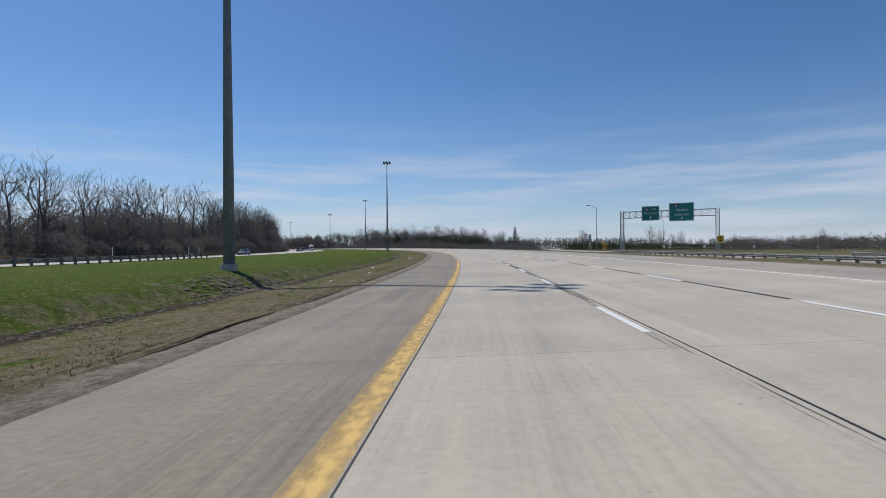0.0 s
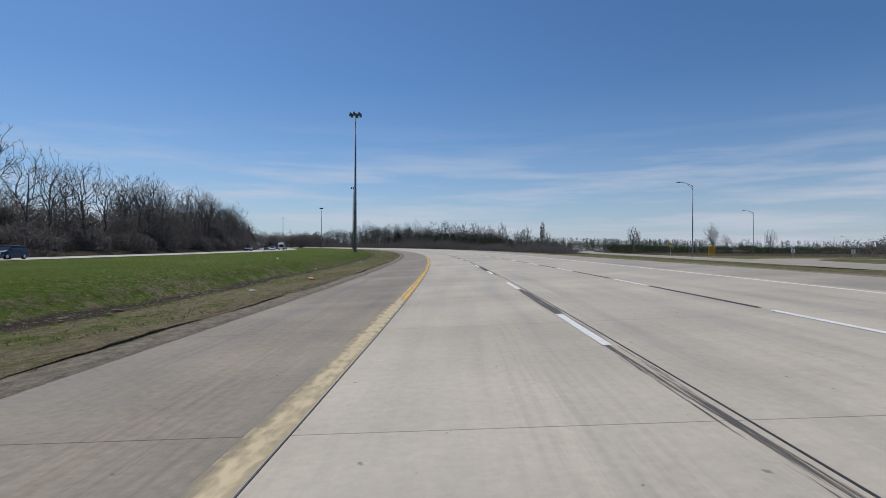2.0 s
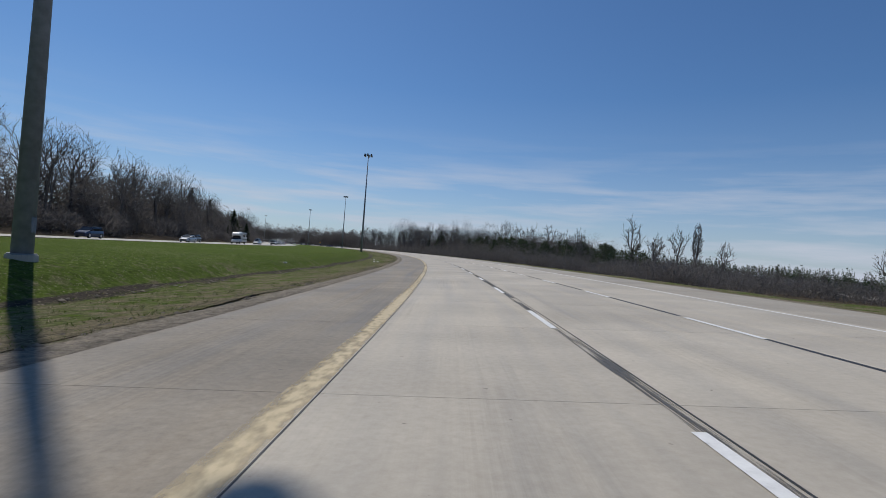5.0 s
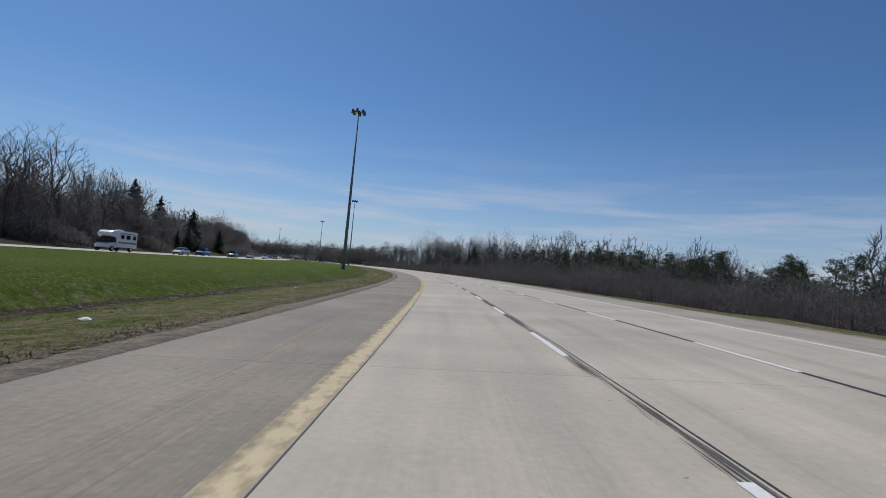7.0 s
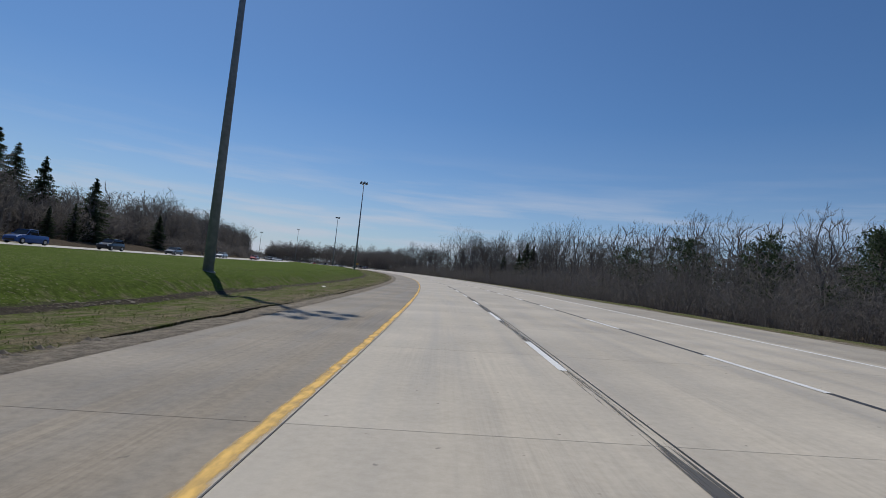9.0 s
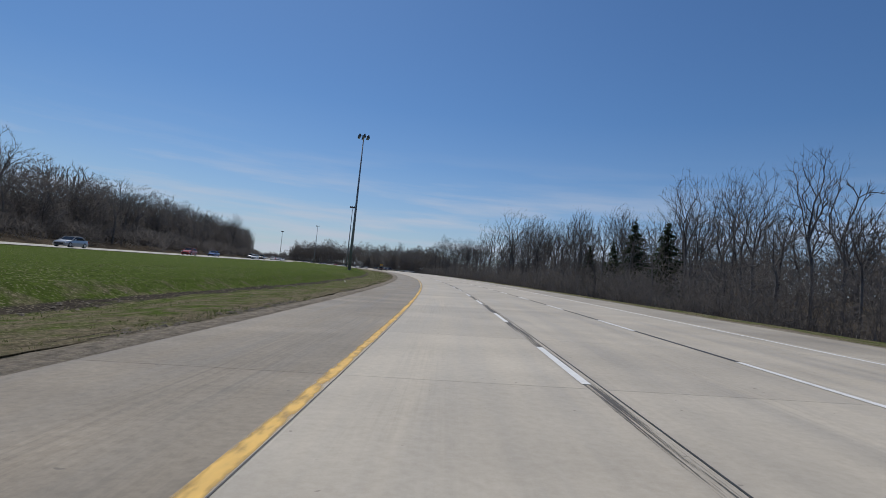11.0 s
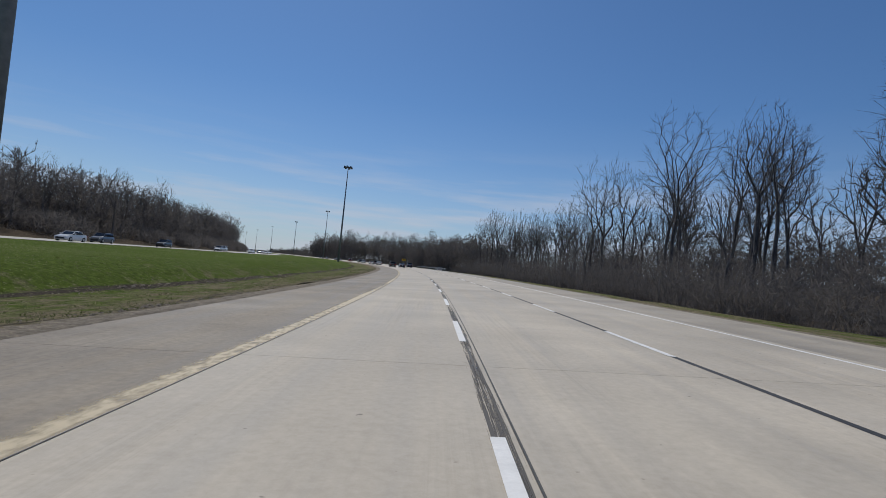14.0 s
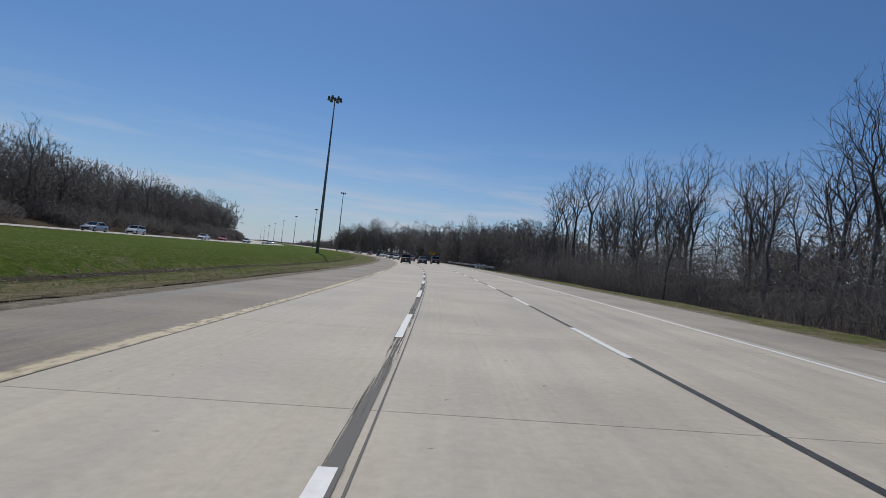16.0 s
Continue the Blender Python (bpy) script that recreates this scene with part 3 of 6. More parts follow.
# ---- markings ----
def build_markings():
    lift = 0.003
    ribbons("yellow_edge_line", [(a, c, -3.47, -3.285, deck, lift + 0.002) for a, c in ((78, 150), (254, 392), (600, 1300))], M_YELLOW, road, "bright yellow edge line")
    ribbons("patchy_edge_line", [(392, 450, -3.47, -3.285, deck, lift + 0.002)], M_YPATCH, road, "patchy yellow edge line")
    ribbons("wide_edge_line", [(-200, 50, -3.62, -3.285, deck, lift)], M_YWIDE, road, "wide worn yellow edge line")
    ribbons("faded_edge_line", [(a, c, -3.62, -3.285, deck, lift) for a, c in ((50, 257),)], M_YFADED, road, "faded tan-yellow edge line")
    ribbons("worn_edge_line", [(392, 600, -3.60, -3.285, deck, lift)], M_YWORN, road, "nearly worn away yellow edge line")
    ribbons("pale_strip", [(-200, 1300, -3.43, J1 - 0.004, deck, 0.0015)], M_CONC, road, "pale concrete strip beside the joint")
    ribbons("white_edge_line", [(-200, 1300, WHT - 0.06, WHT + 0.06, deck, lift)], M_WHITE, road, "white edge line")
    for ph, d in ((-0.88, 0.0), (-1.45, 3.70)):
        for k in range(-3, 100):
            s = ph + 9 * k
            ribbons("lane_dash", [(s - 0.35, s + (2.8 if s < 200 else 3.2), d - 0.065, d + 0.065, deck, lift + 0.004)], M_WHITE, road)
    ribbons("scoured_band", [(-90, 1000, -0.13, 0.16, deck, lift)], M_SCAR, road, "dark scoured streaks along the lane line")
    ribbons("sealant_band", [(88, 345, -0.04, 0.165, deck, lift + 0.002), (382, 1000, -0.08, 0.10, deck, lift + 0.002)], M_SCARD, road, "black sealant streaks along the lane line")
    ribbons("sealed_band", [(-1.45 + 9 * k + 3.2, -1.45 + 9 * k + 9 - 0.35, 3.66, 3.77, deck, lift) for k in range(-10, 110)], M_JOINT, road, "black sealed band between the dashes", "stuff")
    ribbons("sealed_joint", [(-200, 1300, J1 - 0.007, J1 + 0.007, deck, lift + 0.003), (-200, 1300, J2 - 0.010, J2 + 0.010, deck, lift + 0.003)], M_JOINT, road, "dark longitudinal joints")


build_markings()

opp_road = ribbons("road_opposite", [(-300, 1500, OPP_L, OPP_R, opp_deck, 0.0), ], M_OPP, None)
tagged(opp_road, "opposite concrete carriageway beyond the grass median", "road", kind="structure")
ribbons("edge_line", [(-300, 1400, -45.6, -45.48, opp_deck, 0.004)], M_WHITE, opp_road)
ribbons("edge_line", [(-300, 1400, -57.6, -57.48, opp_deck, 0.004)], M_YPLAIN, opp_road)
ribbons("lane_dashes", [(9 * k, 9 * k + 3, d, d + 0.12, opp_deck, 0.004) for k in range(-20, 120) for d in (-49.6, -53.6)], M_WHITE, opp_road, kind="stuff")


# exit ramp: leaves to the right under the gantry and splits in two
RAMP = [(-120, 20.0), (-40, 25.5), (30, 30.5), (92, 36.0), (130, 40.5), (160, 46.0), (200, 55.0), (230, 63.5), (300, 95.0), (380, 150.0), (430, 192.0)]
LOOP = [(92, 37.5), (125, 45.0), (145, 55.0), (157, 70.0), (162, 90.0), (160, 120.0), (150, 160.0), (130, 210.0)]
RAMP_AT = np.array([flat(s, d) for line in (RAMP, LOOP) for (s0, d0), (s1, d1) in zip(line, line[1:]) for s, d in [(s0 + (s1 - s0) * k / 8, d0 + (d1 - d0) * k / 8) for k in range(8)]])


ENTRY = [(545, 75.0), (575, 55.0), (600, 41.0), (630, 31.0), (670, 24.0), (720, 18.5), (770, 15.6)]


def entry_d(s):
    return float(np.interp(s, [p[0] for p in ENTRY], [p[1] for p in ENTRY]))


def wooded(s, d):
    """Woods keep off the entry ramp and the gore before it."""
    if s < 545 or s > 850:
        return True
    lane = entry_d(s)
    return abs(d - lane) > 7.5 and (d > lane or s < 604)


def off_ramp(s, d, room=9.0):
    x, y = flat(s, d)
    return float(np.min((RAMP_AT[:, 0] - x) ** 2 + (RAMP_AT[:, 1] - y) ** 2)) > room * room


# ---- bare trees ----
class Tubes:
    def __init__(self):
        self.v, self.f, self.n = [], [], 0

    def tube(self, pts, rads, sides):
        rings = []
        up = Vector((0.31, 0.17, 0.93))
        for i, p in enumerate(pts):
            a = pts[min(i + 1, len(pts) - 1)] - pts[max(i - 1, 0)]
            a.normalize()
            e1 = a.cross(up)
            if e1.length < 1e-3:
                e1 = Vector((1, 0, 0))
            e1.normalize()
            e2 = a.cross(e1)
            if i == len(pts) - 1 and sides == 3 and rads[i] < 0.004:
                self.v.append(tuple(p))
                rings.append([self.n])
                self.n += 1
                continue
            ring = []
            for k in range(sides):
                w = 2 * math.pi * k / sides
                q = p + (e1 * math.cos(w) + e2 * math.sin(w)) * rads[i]
                self.v.append(tuple(q))
                ring.append(self.n)
                self.n += 1
            rings.append(ring)
        for r0, r1 in zip(rings, rings[1:]):
            for k in range(sides):
                if len(r1) == 1:
                    self.f.append((r0[k], r0[(k + 1) % sides], r1[0]))
                else:
                    self.f.append((r0[k], r0[(k + 1) % sides], r1[(k + 1) % sides], r1[k]))

    def mesh(self, name, material, smooth=True):
        me = bpy.data.meshes.new(name)
        me.from_pydata(self.v, [], self.f)
        me.materials.append(material)
        if smooth:
            me.polygons.foreach_set("use_smooth", [True] * len(me.polygons))
        return me


def bare_tree(seed, height, tips, twig_r, crown=0.42, reach=0.24, leaders=3, girth=0.012, lumps=0.3, fan=3, twig=0.7, tilt=0.36):
    """A leafless tree: a trunk that parts into leaders, whose branches fan out to fill a lumpy dome. One mesh for the trunk and one for each leader's limb."""
    rng = np.random.RandomState(seed)
    split = height * crown * rng.uniform(0.80, 1.05)
    lean = rng.uniform(-0.05, 0.05, 2)
    trunk = [Vector((0, 0, -0.25)), Vector((0, 0, 0.4))]
    for k in range(1, 5):
        z = 0.4 + (split - 0.4) * k / 4
        trunk.append(Vector((lean[0] * z + rng.normal(0, 0.008) * height * k / 4, lean[1] * z + rng.normal(0, 0.008) * height * k / 4, z)))
    top = np.array(trunk[-1])
    pos, par, limb = [top], [-1], [-1]
    turn = rng.uniform(0, 6.28)
    for k in range(leaders):
        a = turn + 6.28 * k / leaders + rng.uniform(-0.4, 0.4)
        w = tilt * rng.uniform(0.35, 1.25)
        d = np.array([math.cos(a) * w, math.sin(a) * w, 1.0])
        last, p = 0, top.copy()
        ln = (height * 0.90 - split) * rng.uniform(0.62, 1.0) / 4
        for i in range(4):
            d = d + rng.normal(0, 0.13, 3) * np.array([1, 1, 0.3])
            d = d / np.linalg.norm(d)
            p = p + d * ln
            pos.append(p.copy())
            par.append(last)
            limb.append(k)
            last = len(pos) - 1
    # ends of the branches, inside a dome with lumps
    u = rng.normal(0, 1, (tips, 3))
    u /= np.linalg.norm(u, axis=1)[:, None]
    r = rng.uniform(0.04, 1.0, tips) ** 0.42
    dirs = rng.normal(0, 1, (9, 3))
    dirs /= np.linalg.norm(dirs, axis=1)[:, None]
    r *= 1.0 - lumps + lumps * np.clip(np.max(u @ dirs.T, axis=1) * 1.9 - 0.75, 0, 1.15)
    cz = height * (crown * 0.95 + 1.0) / 2
    heart = np.array([0, 0, height * (crown + 0.12)])
    ends = u * r[:, None] * np.array([height * reach, height * reach, height * (1 - crown * 0.95) / 2]) + np.array([lean[0] * cz, lean[1] * cz, cz])
    ends = ends[np.argsort(np.linalg.norm(ends - top, axis=1))]
    grid = np.zeros((len(pos) + 2 * tips, 3))
    grid[:len(pos)] = pos
    ax = np.zeros_like(grid)
    ax[0] = (0, 0, 1)
    for i in range(1, len(pos)):
        v = grid[i] - grid[par[i]]
        ax[i] = v / np.linalg.norm(v)
    n, leafs = len(pos), []
    way = np.zeros(len(grid))
    for i in range(1, n):
        way[i] = way[par[i]] + np.linalg.norm(grid[i] - grid[par[i]])
    for e in ends:
        v = e - grid[1:n]
        dist = np.linalg.norm(v, axis=1) + 1e-6
        cost = dist * (1.3 - 0.5 * np.sum(v * ax[1:n], axis=1) / dist) + np.clip(-v[:, 2], 0, None) * 1.2 + 0.42 * way[1:n]
        j = int(np.argmin(cost)) + 1
        dj = dist[j - 1]
        mid = grid[j] + (e - grid[j]) * 0.5 + ax[j] * dj * 0.06 + rng.normal(0, 0.022, 3) * dj + np.array([0, 0, 0.02 * dj])
        for q in (mid, e):
            up = j if q is mid else n - 1
            v1 = q - grid[up]
            grid[n], ax[n] = q, v1 / (np.linalg.norm(v1) + 1e-6)
            par.append(up)
            limb.append(limb[j])
            way[n] = way[up] + np.linalg.norm(v1)
            n += 1
        leafs.append(n - 1)
    # girth of every piece from the ends that it carries
    load = np.zeros(n)
    load[leafs] = 1
    for i in range(n - 1, 0, -1):
        load[i] = max(load[i], 1)
        load[par[i]] += load[i]
    base = height * girth
    power = math.log(max(load[0], 2)) / math.log(base * 0.92 / twig_r)
    rad = twig_r * load ** (1 / power)
    wood = Tubes()
    wood.tube(trunk, [base * 1.45, base * 1.08] + [base * (1.0 - 0.05 * k) for k in range(4)], 7)
    meshes = [("trunk", wood.mesh("trunk", M_BARK))]
    for k in range(leaders):
        tb = Tubes()
        for i in range(1, n):
            if limb[i] != k:
                continue
            p, q = Vector(grid[par[i]]), Vector(grid[i])
            r0 = min(rad[par[i]], rad[i] * 1.25)
            if par[i] == 0:
                p, r0 = p - Vector((0, 0, 0.25)), min(rad[i] * 1.3, base * 0.8)
            tb.tube([p, q], [r0, rad[i]], 5 if rad[i] > 0.05 else 4 if rad[i] > 0.03 else 3)
        for i in leafs:
            if limb[i] != k:
                continue
            for _ in range(fan):
                v = ax[i] * 0.7 + (grid[i] - heart) / height * 2.2 + rng.normal(0, 0.5, 3)
                v = v / np.linalg.norm(v) * twig * rng.uniform(0.45, 1.2)
                w = np.cross(v, rng.normal(0, 1, 3))
                w *= max(twig_r * 0.8, 0.008) / (np.linalg.norm(w) + 1e-6)
                s = grid[i] - ax[i] * rng.uniform(0, 0.5) * twig
                tb.v += [tuple(s + w), tuple(s - w), tuple(s + v)]
                tb.f.append((tb.n, tb.n + 1, tb.n + 2))
                tb.n += 3
        meshes.append(("limb", tb.mesh("limb", M_TWIG)))
    return meshes


def tree_thing(meshes, m, label, group):
    e = thing("bare_tree", m, label, "tree", group)
    for nm, me in meshes:
        new(nm, me).parent = e
    return e


def conifer(seed, height, width, bare=0.12):
    """Trunk and drooping whorls of needled boughs."""
    rng = random.Random(seed)
    wood = Tubes()
    wood.tube([Vector((0, 0, -0.2)), Vector((0, 0, height * 0.5)), Vector((0, 0, height))], [height * 0.013, height * 0.008, 0.01], 6)
    vs, fs = [], []
    z = height * bare
    while z < height * 0.985:
        t = (z - height * bare) / (height * (1 - bare))
        reach = width * (1 - t) ** 0.85 * rng.uniform(0.75, 1.1) + 0.15
        for k in range(rng.randint(8, 11)):
            a = rng.uniform(0, 2 * math.pi)
            zk = z + rng.uniform(-0.6, 0.6)
            rch = reach * rng.uniform(0.55, 1.15)
            ca, sa = math.cos(a), math.sin(a)
            nseg = max(2, int(rch / 0.30))
            for i in range(nseg):
                u = (i + 0.4) / nseg
                for side in (-1, 1):
                    cx = ca * rch * u
                    cy = sa * rch * u
                    cz = zk - rch * 0.34 * u + 0.18 * rch * u * u
                    ln = (0.26 + 0.30 * (1 - u)) * rng.uniform(0.6, 1.4)
                    wd = 0.15 * rng.uniform(0.7, 1.3)
                    ox, oy = -sa * side, ca * side
                    tipx, tipy = cx + ox * ln * 0.8 + ca * ln * 0.7, cy + oy * ln * 0.8 + sa * ln * 0.7
                    b0 = len(vs)
                    vs += [(cx - ca * wd, cy - sa * wd, cz + 0.03), (cx + ca * wd, cy + sa * wd, cz), (tipx, tipy, cz - 0.16 * rng.uniform(0, 1.6)), (cx + ox * 0.1, cy + oy * 0.1, cz - 0.34 * rng.uniform(0.5, 1.3))]
                    fs += [(b0, b0 + 1, b0 + 2), (b0, b0 + 3, b0 + 1)]
        z += 0.27 + 0.16 * (1 - t)
    me = bpy.data.meshes.new("needles")
    me.from_pydata(vs, [], fs)
    me.materials.append(M_NEEDLE)
    return wood.mesh("trunk", M_BARK), me


def pine(seed, height, width):
    """A pine: bare lower trunk and an irregular crown of needle tufts on short limbs."""
    rng = random.Random(seed)
    wood = Tubes()
    wood.tube([Vector((0, 0, -0.2)), Vector((0.1, 0, height * 0.5)), Vector((0, 0.1, height * 0.96))], [height * 0.014, height * 0.010, 0.03], 6)
    vs, fs = [], []
    for k in range(64):
        t = 0.16 + 0.84 * (k + rng.random()) / 64
        a = rng.uniform(0, 6.28)
        rr = width * (1.0 - 0.86 * t ** 1.3) * rng.uniform(0.25, 1.0)
        c = Vector((math.cos(a) * rr, math.sin(a) * rr, height * t))
        wood.tube([Vector((0, 0, height * (t - 0.06))), c], [0.05, 0.02], 3)
        size = rng.uniform(0.40, 0.75)
        for _ in range(48):
            p = c + Vector((rng.gauss(0, 0.62), rng.gauss(0, 0.62), rng.gauss(0, 0.26))) * size
            v = Vector((rng.gauss(0, 1), rng.gauss(0, 1), rng.gauss(0.5, 0.7))).normalized() * rng.uniform(0.16, 0.32)
            w = v.cross(Vector((rng.gauss(0, 1), rng.gauss(0, 1), rng.gauss(0, 1)))).normalized() * rng.uniform(0.04, 0.08)
            b0 = len(vs)
            vs += [tuple(p + w), tuple(p - w), tuple(p + v)]
            fs.append((b0, b0 + 1, b0 + 2))
    me = bpy.data.meshes.new("needles")
    me.from_pydata(vs, [], fs)
    me.materials.append(M_NEEDLE)
    return wood.mesh("trunk", M_BARK), me


def conifer_thing(meshes, m, label, group):
    e = thing("spruce_tree", m, label, "tree", group)
    for nm, me in zip(("trunk", "crown"), meshes):
        o = new(nm, me)
        o.parent = e
    return e


FINE_H, MID_H, LOW_H = (19, 20, 17, 22, 18, 21), (17, 15, 18, 16, 19, 14), (15, 17, 14, 18)
FINE = [bare_tree(10 + i, h, 260, 0.010, (0.54, 0.46, 0.58, 0.50, 0.44, 0.55)[i], (0.19, 0.23, 0.17, 0.21, 0.25, 0.18)[i], 2 + i % 3, 0.0100, 0.42, 4, 0.8, tilt=0.5) for i, h in enumerate(FINE_H)]
MIDT = [bare_tree(40 + i, h, 210, 0.015, (0.48, 0.40, 0.52, 0.44, 0.50, 0.38)[i], (0.22, 0.26, 0.20, 0.24, 0.21, 0.27)[i], 2 + i % 3, 0.0115, 0.36, 4, 0.9, tilt=0.5) for i, h in enumerate(MID_H)]
LONE = [bare_tree(60 + i, h, 150, 0.030, 0.30, 0.30, 3 + i % 2, 0.017, 0.35, 4, 0.9) for i, h in enumerate((14, 15, 13))]
LOWT = [bare_tree(70 + i, h, 76, 0.024, 0.36, 0.26, 2 + i % 2, 0.012, 0.3, 6, 1.2) for i, h in enumerate(LOW_H)]
FART = [bare_tree(80 + i, h, 34, 0.05, 0.34, 0.30, 2, 0.012, 0.25, 7, 1.5) for i, h in enumerate(LOW_H)]
SPR = [conifer(5, 13, 5.0, 0.02), conifer(6, 16, 5.8, 0.08), pine(7, 9, 5.0), pine(8, 9, 5.6)]


def tree_pose(rng, s, d, scale):
    p = on_land(s, d, -0.05)
    return Matrix.Translation(p) @ Matrix.Rotation(rng.uniform(0, 6.28), 4, "Z") @ Matrix.Diagonal((scale, scale, scale * rng.uniform(0.92, 1.08), 1))


def plant(kind, meshes, rng, s, d, scale, label, group):
    e = (tree_thing if kind == "bare" else conifer_thing)(meshes, Matrix(), label, group)
    e.matrix_basis = tree_pose(rng, s, d, scale)
    return e


L_OAK = "tall leafless tree with grey bark and fine bare twigs"
L_YOUNG = "slender leafless tree standing among grey brush"
L_SPRUCE = "dark green spruce with drooping boughs"


def joined_trees(name, label, places, seed):
    """Many trees too deep in the woods to tell apart, in one mesh."""
    rng = random.Random(seed)
    packs = []
    for ms in LOWT + FART:
        co, fa = [], []
        for _, me in ms:
            c = np.empty(len(me.vertices) * 3)
            me.vertices.foreach_get("co", c)
            k = sum(len(x) for x in co)
            co.append(c.reshape(-1, 3))
            fa += [tuple(v + k for v in p.vertices) for p in me.polygons]
        packs.append((np.vstack(co), fa))
    vs, fs, k = [], [], 0
    for s, d, h in places:
        far = s > 560 or d > 45 or d < -77
        i = rng.randrange(4)
        co, fa = packs[i + 4 if far else i]
        m = np.array(tree_pose(rng, s, d, h / LOW_H[i]))
        vs.append(co @ m[:3, :3].T + m[:3, 3])
        fs += [tuple(v + k for v in f) for f in fa]
        k += len(co)
    return tagged(mesh_ob(name, np.vstack(vs), fs, M_BRUSH), label, "trees", kind="stuff")


BIG_TREES = [(527, 28.0, 23.0, 4), (510, 29.5, 27.5, 1), (530.5, 33.0, 22.0, 1), (515.5, 31.5, 22.0, 3), (505, 34.0, 21.0, 3), (496.5, 30.5, 22.5, 5), (504, 38.5, 20.0, 0), (519, 37.0, 20.0, 2), (543, 27.0, 18.0, 4), (500.4, 34.5, 19.5, 1), (470, 30.7, 20.5, 0), (469.5, 35.4, 19.8, 2), (464.4, 42, 18.8, 4), (476, 27.5, 19.0, 2), (481, 33.0, 18.5, 4), (458, 29.0, 17.5, 1), (452, 36.0, 18.5, 3), (487, 37.5, 18.0, 0), (433.3, 39.5, 19.0, 5), (428, 44, 19.5, 3),
             (411, 34.0, 17.2, 1), (378, 47.3, 16.8, 0), (396.5, 55, 15.6, 4), (585, 34.2, 19.8, 2), (600.5, 27.0, 20.0, 5), (590, 26.0, 20.0, 0), (594.5, 31.5, 20.5, 3), (579, 27.5, 19.0, 1), (603, 34.0, 21.0, 4), (598, 23.0, 18.0, 2), (571, 30.0, 19.0, 5)]


def wood_left():
    rng = random.Random(101)
    s, near, back = 62.0, 0, []
    while s < 800:
        h = rng.uniform(14.5, 17.8) if s < 120 else rng.uniform(16.5, 20.0) if s < 230 else rng.uniform(17.5, 21.0) if s < 325 else rng.uniform(14.8, 17.2) if s < 372 else rng.uniform(9, 12) if s < 450 else rng.uniform(11.5, 14.5) if s < 740 else rng.uniform(17, 20)
        if s < 560:
            i = rng.randrange(len(MIDT))
            plant("bare", MIDT[i], rng, s, -68 - rng.uniform(0, 5), h / MID_H[i], L_OAK, "woods beyond the far carriageway")
        else:
            back.append((s, -68 - rng.uniform(0, 5), h))
        s += rng.uniform(4.6, 7.4) if s < 380 else rng.uniform(10, 17)
    for d0, d1, gap in ((-73, -79, 7.0), (-81, -94, 8)):
        s = 55.0
        while s < 805:
            h = rng.uniform(10, 13.5) if s < 200 else rng.uniform(13.5, 17.5) if s < 372 else rng.uniform(8, 12) if s < 450 else rng.uniform(12, 16)
            back.append((s, rng.uniform(d1, d0), h))
            s += rng.uniform(0.7 * gap, 1.3 * gap)
    s = 860.0
    while s < 1350:
        back.append((s, rng.uniform(-130, -80), rng.uniform(4, 8)))
        s += rng.uniform(5, 9)
    joined_trees("deep_woods", "deep leafless grey woods beyond the far carriageway", back, 7)
    for s, d, k, h in ((394.7, -85, 1, 18.4), (404, -87, 1, 17.8), (399.4, -78.6, 0, 14.6), (399.8, -68.9, 0, 13.5), (427.7, -66.4, 0, 8.8), (391, -67.5, 0, 6.5), (385, -68.5, 0, 5.2), (396, -66.5, 0, 6.8)):
        plant("conifer", SPR[k], rng, s, d, h / (13, 16, 9)[k], L_SPRUCE, "spruces at the woods' edge")
    for s, d, h, i in ((433.3, -67.4, 16.3, 1), (467, -66.3, 15.2, 3), (568.3, -64.6, 15.8, 5), (367, -80, 18.0, 0), (612, -70, 17.5, 2), (660, -69, 17, 4)):
        plant("bare", MIDT[i], rng, s, d, h / MID_H[i], "leafless tree with a wide crown standing out above the woods", "woods beyond the far carriageway")


def height_right(s):
    return float(np.interp(s, [210, 240, 255, 270, 285, 300, 320, 350, 378, 411, 470, 530, 585, 640, 700], [3.2, 3.8, 4.5, 5.6, 6.9, 8.1, 9.4, 12.4, 14.5, 15.5, 17.0, 17.0, 17.5, 18.0, 17.0]))


def far_height(s):
    return float(np.interp(s, [690, 740, 860, 980, 1060, 1350], [15.5, 17.5, 20.5, 21, 11, 7]))


